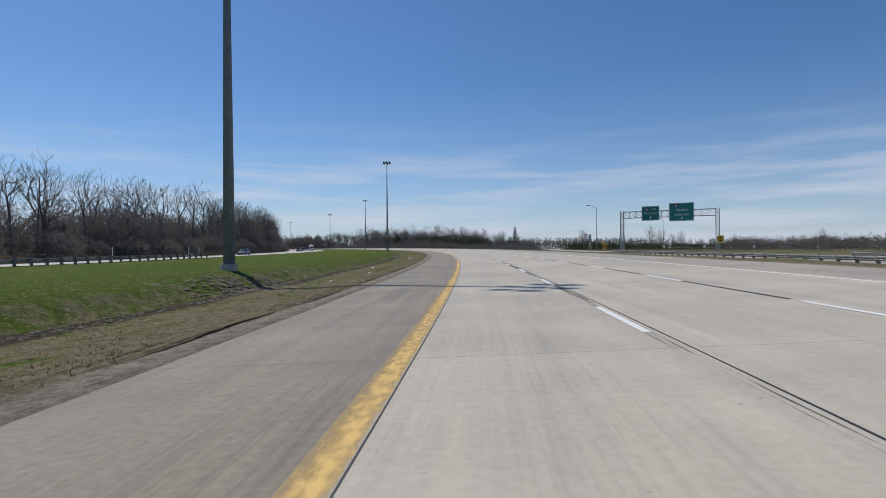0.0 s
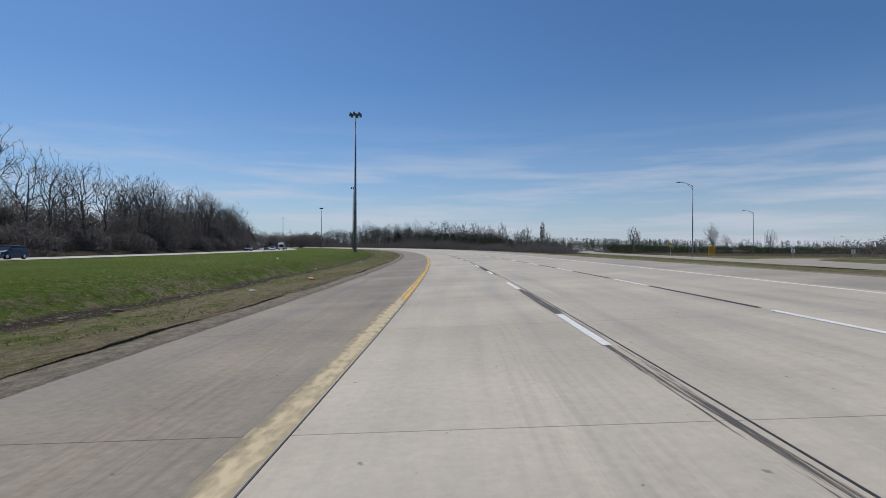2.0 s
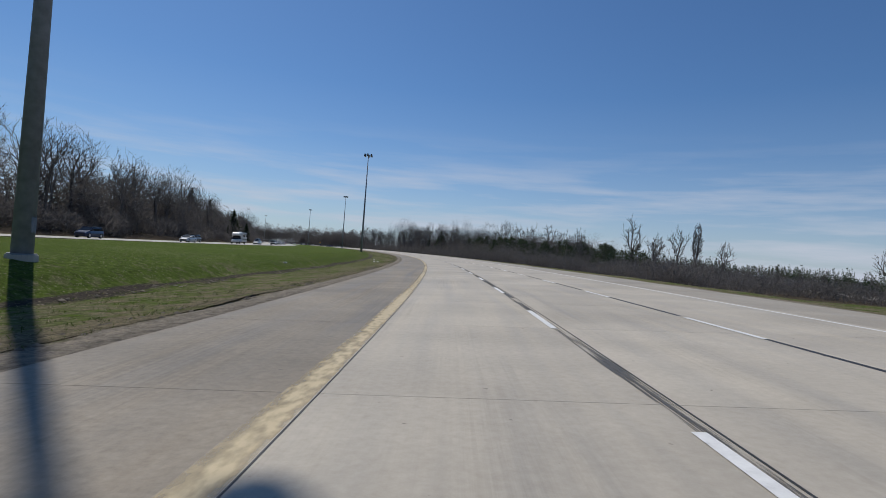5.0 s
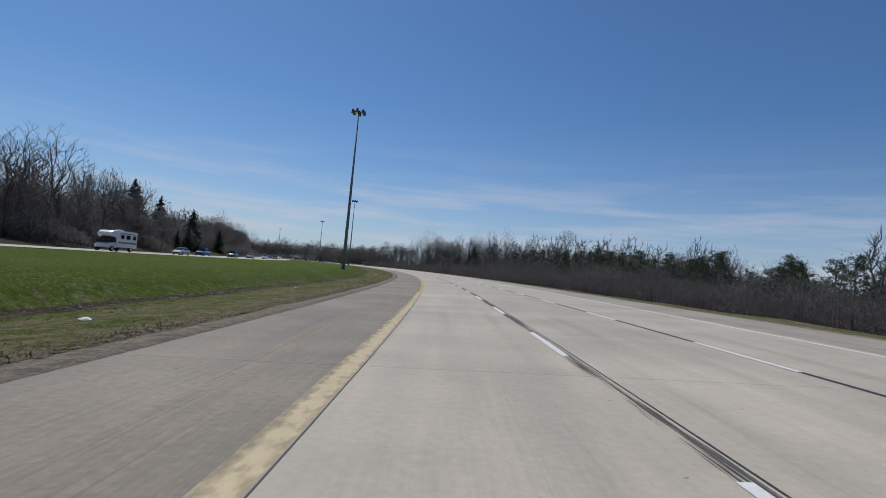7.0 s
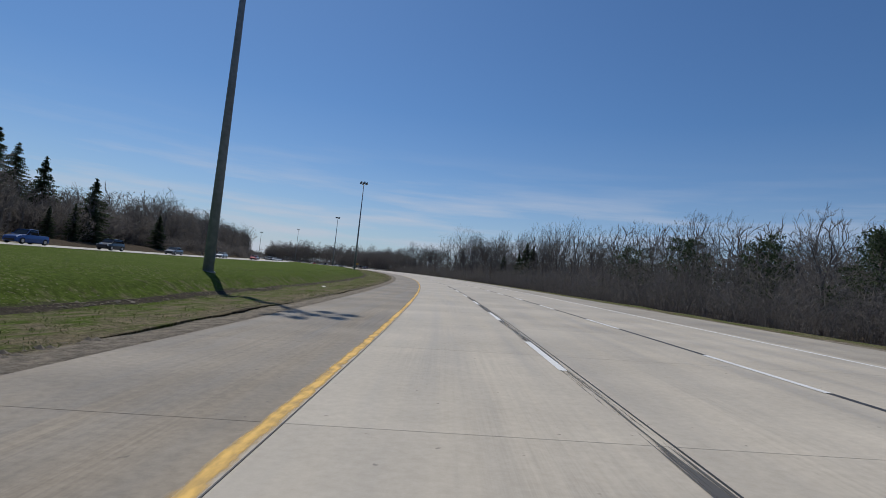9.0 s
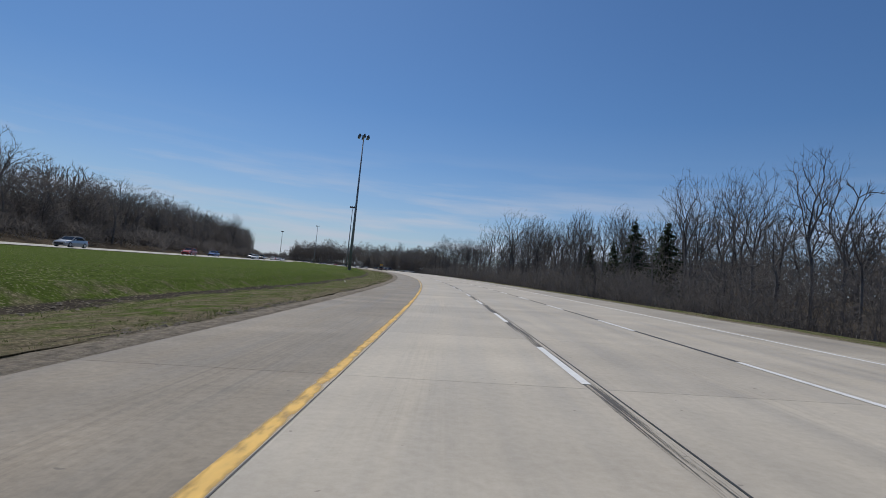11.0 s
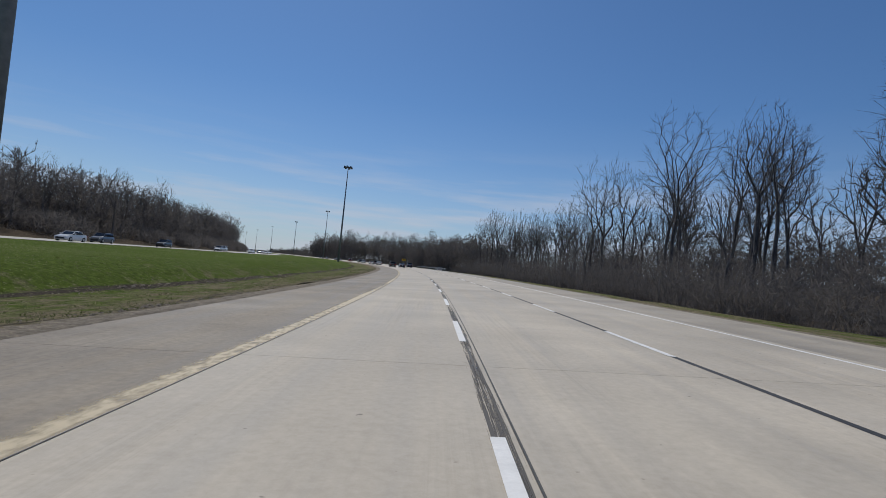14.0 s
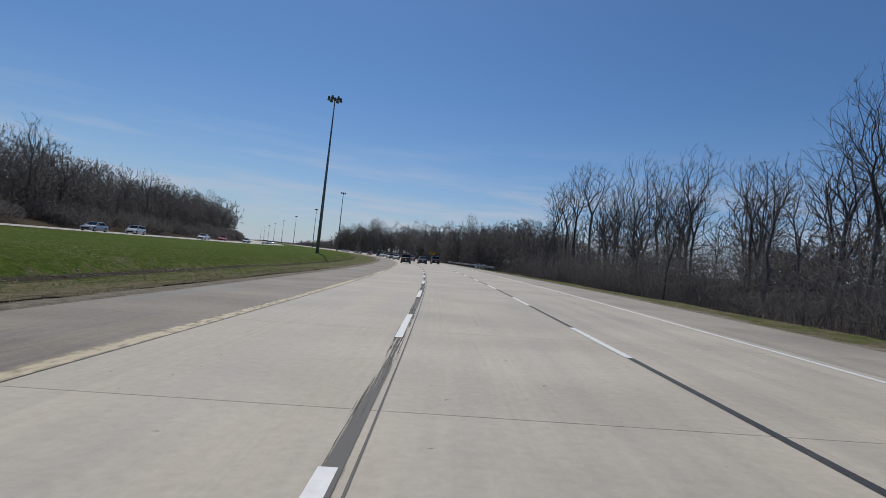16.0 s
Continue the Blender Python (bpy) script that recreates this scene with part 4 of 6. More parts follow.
def wood_right():
    rng = random.Random(202)
    s, back = 206.0, []
    while s < 690:
        i = rng.randrange(6)
        h = height_right(s) * rng.uniform(0.82, 1.1)
        d = rng.uniform(25, 33)
        if wooded(s, d):
            if 330 < s < 620:
                plant("bare", FINE[i], rng, s, d, h / FINE_H[i], L_OAK, "roadside woods")
            else:
                plant("bare", MIDT[i], rng, s, d, h / MID_H[i], L_YOUNG, "roadside woods")
        s += rng.uniform(5.0, 9.0)
    # young trees before them
    s = 208.0
    while s < 640:
        d = rng.uniform(16.5, 24)
        if wooded(s, d):
            i = rng.randrange(6)
            plant("bare", MIDT[i], rng, s, d, height_right(s) * rng.uniform(0.36, 0.58) / MID_H[i], L_YOUNG, "roadside woods")
        s += rng.uniform(5.5, 9.5)
    for d0, d1, gap in ((33, 40, 10.0), (40, 50, 9.0), (52, 68, 10)):
        s = 206.0
        while s < 760:
            h = height_right(s) * rng.uniform(0.8, 1.05)
            dd = rng.uniform(d0, d1)
            if not wooded(s, dd):
                s += 0.5 * gap
                continue
            if d0 < 35 and 300 < s < 640:
                i = rng.randrange(6)
                plant("bare", MIDT[i], rng, s, dd, h / MID_H[i], L_OAK, "roadside woods")
            elif off_ramp(s, dd):
                back.append((s, dd, h))
            s += rng.uniform(gap * 0.7, gap * 1.3)
    s = 690.0
    while s < 1350:
        for d0 in (14, 27, 40):
            dd = d0 + rng.uniform(0, 9)
            if wooded(s, dd):
                back.append((s + rng.uniform(-3, 3), dd, rng.uniform(0.75, 1.1) * far_height(s)))
        s += rng.uniform(4.5, 8)
    joined_trees("roadside_deep_woods", "deep leafless grey woods beside the carriageway", back, 9)
    for s, d, h, i in BIG_TREES:
        plant("bare", FINE[i], rng, s, d, h / FINE_H[i], "very tall leafless tree towering over the roadside woods", "roadside woods")
    # dark conifers among the bare trees
    pines = [(262 + 4 * i, 25 + (i * 37 % 7), 4.6 + 0.22 * i) for i in range(7)] + [(236 + 4 * i, 23 + (i * 29 % 9), 4.3 + 0.10 * i + 0.4 * (i % 2)) for i in range(7)] + [(249 + 3.6 * i, 32 + (i * 23 % 10), 5.0 + 0.13 * i + 0.35 * (i % 3)) for i in range(13)] + [(290 + 4 * i, 25 + (i * 31 % 9), 6.4 + 0.24 * i) for i in range(7)] + [(318 + 4 * i, 24 + (i * 43 % 13), 7.4 + 0.12 * i + 0.3 * (i % 3)) for i in range(12)]
    for i, (s, d, h) in enumerate(pines):
        plant("conifer", SPR[2 + i % 2], rng, s, d, h / 9, "dark green pine with an irregular crown among bare trees", "conifers in the roadside woods")
    for s, d, k, h in ((418.5, 28.5, 0, 11.5), (438.2, 33, 1, 14.2), (447.2, 28.7, 0, 9.9), (449.9, 34.5, 0, 11.0)):
        plant("conifer", SPR[k], rng, s, d, h / (13, 16)[k], L_SPRUCE, "conifers in the roadside woods")


wood_left()
wood_right()


def brush(name, label, seed, spans, count, hmin, hmax, r=0.012):
    """Undergrowth: thin upright stems with side shoots, joined."""
    rng = random.Random(seed)
    vs, fs = [], []

    def stem(p, q, rad):
        a = (q - p).cross(Vector((0, 0.3, 1)))
        a = a.normalized() * rad if a.length > 1e-4 else Vector((rad, 0, 0))
        c = a.cross((q - p).normalized())
        b0 = len(vs)
        vs.extend([tuple(p + a), tuple(p - a * 0.5 + c * 0.87), tuple(p - a * 0.5 - c * 0.87), tuple(q)])
        fs.extend([(b0, b0 + 1, b0 + 3), (b0 + 1, b0 + 2, b0 + 3), (b0 + 2, b0, b0 + 3)])

    def sliver(p, v, w):
        a = v.cross(Vector((rng.uniform(-1, 1), rng.uniform(-1, 1), rng.uniform(-1, 1))))
        a = a.normalized() * w
        b0 = len(vs)
        vs.extend([tuple(p + a), tuple(p - a), tuple(p + v)])
        fs.append((b0, b0 + 1, b0 + 2))

    for s0, s1, d0, d1, share in spans:
        for _ in range(int(count * share)):
            s, d = rng.uniform(s0, s1), d0 + (d1 - d0) * rng.random() ** 1.3
            if (d > 24 and s < 560 and not off_ramp(s, d)) or (d > 0 and not wooded(s, d)):
                continue
            p = on_land(s, d, -0.05)
            h = float(np.interp(s, [860, 980], [1.0, 0.42])) * rng.uniform(hmin, hmax) * (0.55 + 0.9 * (noise.noise((s * 0.11, d * 0.2, 1.0)) * 0.5 + 0.5))
            q = p + Vector((rng.uniform(-0.35, 0.35) * h, rng.uniform(-0.35, 0.35) * h, h))
            stem(p, q, r * (0.7 + 0.4 * h / hmax))
            for _i in range(9):
                t = rng.uniform(0.12, 0.95)
                ln = h * (0.42 - 0.25 * t) * rng.uniform(0.6, 1.3)
                sliver(p.lerp(q, t), Vector((rng.uniform(-0.9, 0.9), rng.uniform(-0.9, 0.9), rng.uniform(-0.1, 0.9))) * ln, r * rng.uniform(0.5, 1.0))
    ob = mesh_ob(name, vs, fs, M_BRUSH)
    return tagged(ob, label, "brush", kind="stuff")


brush("roadside_brush", "grey leafless undergrowth along the woods' edge", 31, [(225, 330, 14.8, 20, 0.22), (330, 640, 14.8, 20, 0.42), (250, 640, 18, 36, 0.20)], 7000, 1.6, 3.8, 0.012)


def thicket(name, label, seed, spans, length, width, material=None, category="brush", clump=2.6, low=0.25, uneven=0.72):
    """Dense twigs gathered in rounded clumps side by side; spans: s, s, d, d, height, height, twigs. low: the share of twigs below the clumps' shells."""
    rng = np.random.RandomState(seed)
    tris = []
    for s0, s1, d0, d1, h0, h1, count in spans:
        k = max(3, int(1.5 * (s1 - s0) * abs(d1 - d0) / (math.pi * clump ** 2)))
        cs, cd, cr = rng.uniform(s0, s1, k), rng.uniform(min(d0, d1), max(d0, d1), k), clump * rng.uniform(0.6, 1.35, k)
        wave = 0.10 * np.sin(cs * 0.19 + 1.3 * np.sin(cd * 0.11 + seed)) + 0.08 * np.sin(cs * 0.47 + cd * 0.23 + 2.1)
        ch = (h0 + (h1 - h0) * (cs - s0) / (s1 - s0)) * (1.0 + wave) * rng.uniform(uneven, 1.08, k)
        i = rng.choice(k, count, p=cr ** 2 / np.sum(cr ** 2))
        a, q = rng.uniform(0, 6.283, count), np.sqrt(rng.rand(count))
        s, d = cs[i] + np.cos(a) * q * cr[i], cd[i] + np.sin(a) * q * cr[i]
        x, y = flat(s, d)
        keep = np.ones(count, bool)
        if max(d0, d1) > 24:
            near = np.array([np.min((RAMP_AT[:, 0] - u) ** 2 + (RAMP_AT[:, 1] - c) ** 2) for u, c in zip(x, y)])
            keep &= (d < 24) | (s > 560) | (near > 81.0)
        if max(d0, d1) > 0:
            keep &= d > min(14.6, d0)
            if s1 > 545:
                lane = np.interp(s, [p[0] for p in ENTRY], [p[1] for p in ENTRY])
                keep &= (s < 545) | (s > 850) | ((np.abs(d - lane) > 7.5) & ((d > lane) | (s < 604)))
        top = ch[i] * (1.0 - 0.42 * q ** 2.4)
        deep = rng.rand(count) < low
        f = np.where(deep, rng.rand(count), 1.0 - 0.55 * rng.rand(count) ** 1.4)
        p = np.stack([x, y, land(s, d) + top * f], 1)
        h = np.interp(s, S_GRID, _th)
        out = np.stack([np.cos(h) * np.sin(a) - np.sin(h) * np.cos(a), np.sin(h) * np.sin(a) + np.cos(h) * np.cos(a), 0 * a], 1) * q[:, None]
        v = out * 0.55 + np.array([0, 0, 0.55]) + rng.normal(0, 0.42, (count, 3))
        v *= (length * rng.uniform(0.5, 1.3, count) / np.linalg.norm(v, axis=1))[:, None]
        w = np.cross(v, rng.uniform(-1, 1, (count, 3)))
        w *= (width * rng.uniform(0.6, 1.3, count) / np.maximum(np.linalg.norm(w, axis=1), 1e-6))[:, None]
        tris.append(np.stack([p + w - v * 0.5, p - w - v * 0.5, p + v * 0.5], 1)[keep])
    vs = np.concatenate(tris).reshape(-1, 3)
    return tagged(mesh_ob(name, vs, np.arange(len(vs)).reshape(-1, 3).tolist(), material or M_BRUSH), label, category, kind="stuff")


thicket("roadside_thicket", "dense tangle of grey-brown twigs under the roadside woods", 34,
        [(206, 260, 20, 44, 2.4, 3.3, 34000), (260, 330, 20, 44, 3.5, 6.8, 56000), (330, 600, 20, 38, 6.6, 7.2, 95000), (330, 600, 37, 58, 9.5, 10.5, 75000), (600, 650, 34, 50, 9.0, 10.0, 30000), (330, 640, 56, 82, 10.5, 12.5, 70000), (250, 330, 46, 66, 3.6, 7.0, 24000)], 0.7, 0.036, low=0.5, uneven=0.5)
thicket("verge_thicket", "dense tangle of thin grey-brown twigs behind the grass strip", 35,
        [(206, 330, 15.5, 21, 1.8, 3.4, 42000), (330, 600, 15.5, 21, 3.6, 4.2, 90000)], 0.7, 0.016, clump=1.6, low=0.55, uneven=0.15)
thicket("crown_twigs", "fine bare twigs filling the crowns of the roadside woods", 36, [(400, 600, 40, 56, 11.5, 11.5, 14000)], 0.9, 0.020, M_TWIG, "trees", 3.2, 0.0)
thicket("distant_thicket", "grey-brown woods far down the carriageway", 33,
        [(640, 850, 15, 50, 15.5, 21.0, 120000), (850, 1040, 15, 34, 23.0, 23.0, 70000), (1030, 1350, 14, 45, 10.0, 6.0, 22000), (780, 1350, -72, -120, 4.5, 3.5, 12000)], 1.5, 0.10, clump=4.5, low=0.5, uneven=0.55)
# broad slivers added behind the thickets so gaps read as deep shade
thicket("woods_heart", "broad close-grown twigs added inside the woods as its dark depth", 37,
        [(330, 600, 54, 66, 7.5, 8.0, 24000), (240, 330, 38, 46, 2.4, 4.0, 8000), (55, 200, -76, -84, 7.5, 8.5, 14000), (200, 372, -76, -84, 9.5, 10.0, 18000), (372, 450, -76, -84, 7.0, 7.0, 8000), (450, 745, -76, -88, 9.5, 9.5, 24000)], 1.3, 0.17, clump=4.0, low=1.0, uneven=0.8)
thicket("far_thicket", "dense grey-brown thicket under the woods beyond the far carriageway", 32,
        [(55, 200, -67.5, -80, 9.0, 10.0, 50000), (200, 372, -67.5, -80, 12.0, 12.5, 75000), (50, 372, -64, -71, 4.5, 4.5, 65000), (430, 800, -63.5, -70, 4.5, 4.5, 50000), (372, 450, -68, -80, 8.5, 8.5, 28000), (450, 740, -68.5, -82, 14.0, 14.0, 100000), (740, 792, -68.5, -82, 15.5, 17.0, 26000), (792, 806, -70, -80, 15.0, 9.0, 7000), (420, 800, -82, -106, 9.0, 9.0, 35000)], 1.0, 0.062, clump=3.4, low=0.5)

# ---- high-mast lights ----
def high_mast(s, d, zb):
    H = 29.9
    e = thing("high_mast_light", along(s, d, zb + float(grade(s))), "tall grey steel high-mast light on a concrete base in the median", "street light", "high-mast lights")
    bm = bmesh.new()
    bmesh.ops.create_cone(bm, cap_ends=True, segments=16, radius1=0.34, radius2=0.11, depth=H - 0.3, matrix=Matrix.Translation((0, 0, (H - 0.3) / 2 + 0.05)))
    part("pole", bm, M_POLE, e, smooth=True)
    bm = bmesh.new()
    bmesh.ops.create_cone(bm, cap_ends=True, segments=20, radius1=0.5, radius2=0.48, depth=0.5, matrix=Matrix.Translation((0, 0, -0.21)))
    base = part("footing", bm, M_OPP, e, "concrete footing")
    bm = bmesh.new()
    bmesh.ops.create_cone(bm, cap_ends=True, segments=20, radius1=0.44, radius2=0.44, depth=0.05, matrix=Matrix.Translation((0, 0, 0.06)))
    part("base_plate", bm, M_POLE, e)
    bm = bmesh.new()
    box(bm, 0.30, 0, 1.1, 0.06, 0.25, 0.55, 0.02)
    part("hatch", bm, M_POLE, e)
    bm = bmesh.new()
    bmesh.ops.create_cone(bm, cap_ends=True, segments=16, radius1=0.26, radius2=0.22, depth=0.55, matrix=Matrix.Translation((0, 0, H - 0.25)))
    part("head_frame", bm, M_LAMP, e)
    for k in range(6):
        a = 2 * math.pi * k / 6 + 0.2
        c, sn = math.cos(a), math.sin(a)
        bm = bmesh.new()
        rod(bm, (c * 0.2, sn * 0.2, H - 0.12), (c * 1.05, sn * 1.05, H - 0.06), 0.045, seg=6)
        part("arm", bm, M_LAMP, e)
        bm = bmesh.new()
        bmesh.ops.create_cone(bm, cap_ends=True, segments=12, radius1=0.29, radius2=0.25, depth=0.42, matrix=Matrix.Translation((c * 1.12, sn * 1.12, H - 0.44)))
        bmesh.ops.create_cone(bm, cap_ends=True, segments=12, radius1=0.21, radius2=0.19, depth=0.36, matrix=Matrix.Translation((c * 1.12, sn * 1.12, H - 0.06)))
        lum = part("luminaire", bm, M_LAMP, e)
        bm = bmesh.new()
        bmesh.ops.create_cone(bm, cap_ends=True, segments=12, radius1=0.25, radius2=0.26, depth=0.03, matrix=Matrix.Translation((c * 1.12, sn * 1.12, H - 0.66)))
        part("lens", bm, M_LENS, lum)
    return e


mast = None
for s, d, zb in [(30.5, -17.03, 0.32), (177.9, -17.06, 0.12), (321.4, -16.86, -0.09), (467.2, -17.2, -0.05), (611.5, -18.4, -0.34), (783.7, -17.1, 0.0), (930, -17.1, 0.0), (1075, -17.1, 0.0), (1220, -17.1, 0.0), (1365, -17.1, 0.0), (1510, -17.1, 0.0), (1655, -17.1, 0.0), (1800, -17.1, 0.0)]:
    if mast is None:
        mast = high_mast(s, d, zb)
    else:
        copy_thing(mast, along(s, d, zb + float(grade(s)), turn=(s * 7) % 40))


# ---- gantry, signs, guard rail, ramp ----
def lattice(bm, p, q, w, h, up, bays, r=0.045, rd=0.028):
    """A box truss from p to q: four chords and zigzag braces."""
    p, q, up = Vector(p), Vector(q), Vector(up)
    ax = (q - p).normalized()
    side = ax.cross(up).normalized()
    cs = [(side * sx * w / 2 + up * sy * h / 2) for sx, sy in ((-1, -1), (1, -1), (1, 1), (-1, 1))]
    for c in cs:
        rod(bm, p + c, q + c, r, seg=6)
    for i in range(bays):
        a, b2 = p.lerp(q, i / bays), p.lerp(q, (i + 1) / bays)
        for k in range(4):
            c0, c1 = cs[k], cs[(k + 1) % 4]
            if i % 2:
                c0, c1 = c1, c0
            rod(bm, a + c0, b2 + c1, rd, seg=4)
            rod(bm, a + c0, a + c1, rd, seg=4)


def text_part(name, body, size, m, material, parent, label=""):
    cu = bpy.data.curves.new(name, "FONT")
    cu.body = body
    cu.size = size
    cu.align_x, cu.align_y = "CENTER", "CENTER"
    cu.extrude = 0.004
    cu.resolution_u = 2
    tmp = bpy.data.objects.new(name + "_c", cu)
    scene.collection.objects.link(tmp)
    me = bpy.data.meshes.new_from_object(tmp.evaluated_get(bpy.context.evaluated_depsgraph_get()))
    bpy.data.objects.remove(tmp)
    me.materials.clear()
    me.materials.append(material)
    o = new(name, me)
    o.parent = parent
    o.matrix_basis = m
    return tagged(o, label=label) if label else o


# local frame of the gantry: x across the ramp, y along, the sign faces -y
GA, GB = Vector(flat(96.2, 28.9)), Vector(flat(88.9, 42.7))
gz = float(land(93, 30))
gdir = (GB - GA).normalized()
GL = (GB - GA).length
gm = Matrix.Translation((GA.x, GA.y, gz)) @ Matrix.Rotation(math.atan2(gdir.y, gdir.x), 4, "Z")
gantry = thing("sign_gantry", gm, "galvanised lattice gantry spanning the exit ramp", "gantry")
TOP = 8.05
for x in (0, GL):
    bm = bmesh.new()
    lattice(bm, (x, 0, 0), (x, 0, TOP), 0.55, 0.95, (0, 1, 0), 9, 0.06, 0.03)
    part("tower", bm, M_GALV, gantry)
    bm = bmesh.new()
    box(bm, x, 0, 0.05, 0.9, 1.4, 0.3, 0.03)
    part("footing", bm, M_OPP, gantry, "concrete footing")
bm = bmesh.new()
lattice(bm, (0.28, 0, TOP - 0.75), (GL - 0.28, 0, TOP - 0.75), 0.9, 1.15, (0, 0, 1), 14, 0.055, 0.03)
part("truss", bm, M_GALV, gantry)


def overhead_sign(cx, cz, w, h, label, lines, extra):
    e = thing("overhead_sign", gm @ Matrix.Translation((cx, -0.62, cz)), label, "road sign", "gantry signs")
    bm = bmesh.new()
    box(bm, 0, 0, 0, w, 0.05, h, 0.02)
    pan = part("panel", bm, M_SIGN, e)
    bm = bmesh.new()
    t = 0.05
    for sx in (-1, 1):
        box(bm, sx * (w / 2 - 0.09), -0.029, 0, t, 0.006, h - 0.18)
    for sz in (-1, 1):
        box(bm, 0, -0.029, sz * (h / 2 - 0.09), w - 0.13, 0.006, t)
    part("border", bm, M_SIGNW, e)
    for k in (-0.3, 0.3):
        bm = bmesh.new()
        box(bm, k * w, 0.09, 0, 0.08, 0.12, h * 0.9)
        part("bracket", bm, M_GALV, e)
    for body, size, x, z in lines:
        text_part("lettering", body, size, Matrix.Translation((x, -0.034, z)) @ Matrix.Rotation(radians(90), 4, "X"), M_SIGNW, e)
    for kind, x, z, turn in extra:
        bm = bmesh.new()
        if kind == "arrow":
            mm = Matrix.Translation((x, -0.032, z)) @ Matrix.Rotation(radians(turn), 4, "Y")
            box(bm, 0, 0, 0.12, 0.10, 0.006, 0.36, 0, mm)
            box(bm, 0.12, 0, -0.08, 0.09, 0.006, 0.36, 0, mm @ Matrix.Translation((0, 0, 0)) @ Matrix.Rotation(radians(40), 4, "Y"))
            box(bm, -0.12, 0, -0.08, 0.09, 0.006, 0.36, 0, mm @ Matrix.Rotation(radians(-40), 4, "Y"))
            part("arrow", bm, M_SIGNW, e)
        else:
            box(bm, x, -0.032, z, 0.5, 0.008, 0.5, 0.003)
            sh = part("shield", bm, M_BLUE, e, "blue route shield")
            bm = bmesh.new()
            box(bm, x, -0.037, z + 0.2, 0.5, 0.008, 0.14, 0.003)
            part("shield_band", bm, M_RED, sh)
            bm = bmesh.new()
            box(bm, x, -0.039, z - 0.06, 0.28, 0.006, 0.22)
            part("shield_bar", bm, M_SIGNW, sh)
    return e


overhead_sign(5.0, TOP - 0.62, 3.0, 2.6, "green overhead motorway sign with white lettering and arrow", [("SUD", 0.40, 0.55, 0.72), ("Montréal", 0.62, 0.0, 0.02)], [("shield", -0.6, 0.72, 0), ("arrow", 0.0, -0.78, 0)])
overhead_sign(10.1, TOP - 0.55, 4.0, 3.2, "large green overhead exit sign with white lettering", [("Mirabel", 0.66, 0.1, 0.32), ("St-Janvier", 0.62, 0.1, -0.48)], [("shield", -0.9, 1.12, 0), ("arrow", 0.1, -1.15, 215)])
es = thing("exit_speed_sign", gm @ Matrix.Translation((GL + 0.4, -0.6, 2.6)), "square amber warning sign on the gantry leg", "road sign")
bm = bmesh.new()
box(bm, 0, 0, 0, 1.0, 0.02, 1.2, 0.01)
part("panel", bm, M_SIGNY, es)
for zz in (0.2, -0.25):
    bm = bmesh.new()
    box(bm, 0, -0.014, zz, 0.5, 0.006, 0.22)
    part("mark", bm, M_BLACK, es)
bm = bmesh.new()
box(bm, 0, 0.3, 0, 0.08, 0.6, 0.08)
part("bracket", bm, M_GALV, es)


def ground_sign(s, d, w, h, z, material, label, marks, turn=0.0, name="road_sign"):
    e = thing(name, along(s, d, float(land(s, d)), turn), label, "road sign")
    bm = bmesh.new()
    box(bm, 0, 0, (z + h / 2) / 2, 0.09, 0.07, z + h / 2)
    part("post", bm, M_GALV, e)
    bm = bmesh.new()
    box(bm, 0, -0.06, z, w, 0.02, h, 0.006)
    part("panel", bm, material, e)
    for x, zz, sx, sz, rot, mm in marks:
        bm = bmesh.new()
        box(bm, 0, 0, 0, sx, 0.006, sz, 0, Matrix.Translation((x, -0.074, z + zz)) @ Matrix.Rotation(radians(rot), 4, "Y"))
        part("mark", bm, mm, e)
    return e


def chevrons(w, dirn, col):
    return [(0.0, sg * 0.2, 0.5 * w, 0.16, -dirn * sg * 40, col) for sg in (1, -1)]


ground_sign(155.9, 49.7, 1.3, 1.6, 1.5, M_SIGNY, "amber double chevron marker sign on a post", [(sx * 0.24, z0, 0.62, 0.17, sx * 32, M_BLACK) for sx in (-1, 1) for z0 in (0.42, 0.02, -0.38)], name="chevron_sign")
for s, d in ((168, 76), (171, 93), (169, 110), (163, 128)):
    ground_sign(s, d, 0.75, 0.95, 1.6, M_SIGNW, "white and black curve chevron sign beside the ramp", chevrons(0.75, 1, M_BLACK), turn=-25, name="chevron_sign")
ground_sign(67.2, 13.9, 0.34, 0.98, 1.75, M_SIGN, "narrow green distance marker on a slim post", [(0, 0.26, 0.16, 0.2, 0, M_SIGNW), (0, -0.02, 0.16, 0.2, 0, M_SIGNW), (0, -0.3, 0.16, 0.1, 0, M_SIGNW)], name="marker_sign")
ground_sign(215, 78, 1.0, 1.0, 3.0, M_SIGNY, "yellow diamond warning sign on a post", [(0, 0, 0.14, 0.5, 0, M_BLACK)], name="warning_sign")


ground_sign(690, 12.6, 1.7, 1.0, 2.9, M_SIGNY, "wide amber warning sign beside the shoulder", [(0, 0.2, 1.2, 0.14, 0, M_BLACK), (0, -0.15, 0.9, 0.14, 0, M_BLACK)], name="warning_sign")


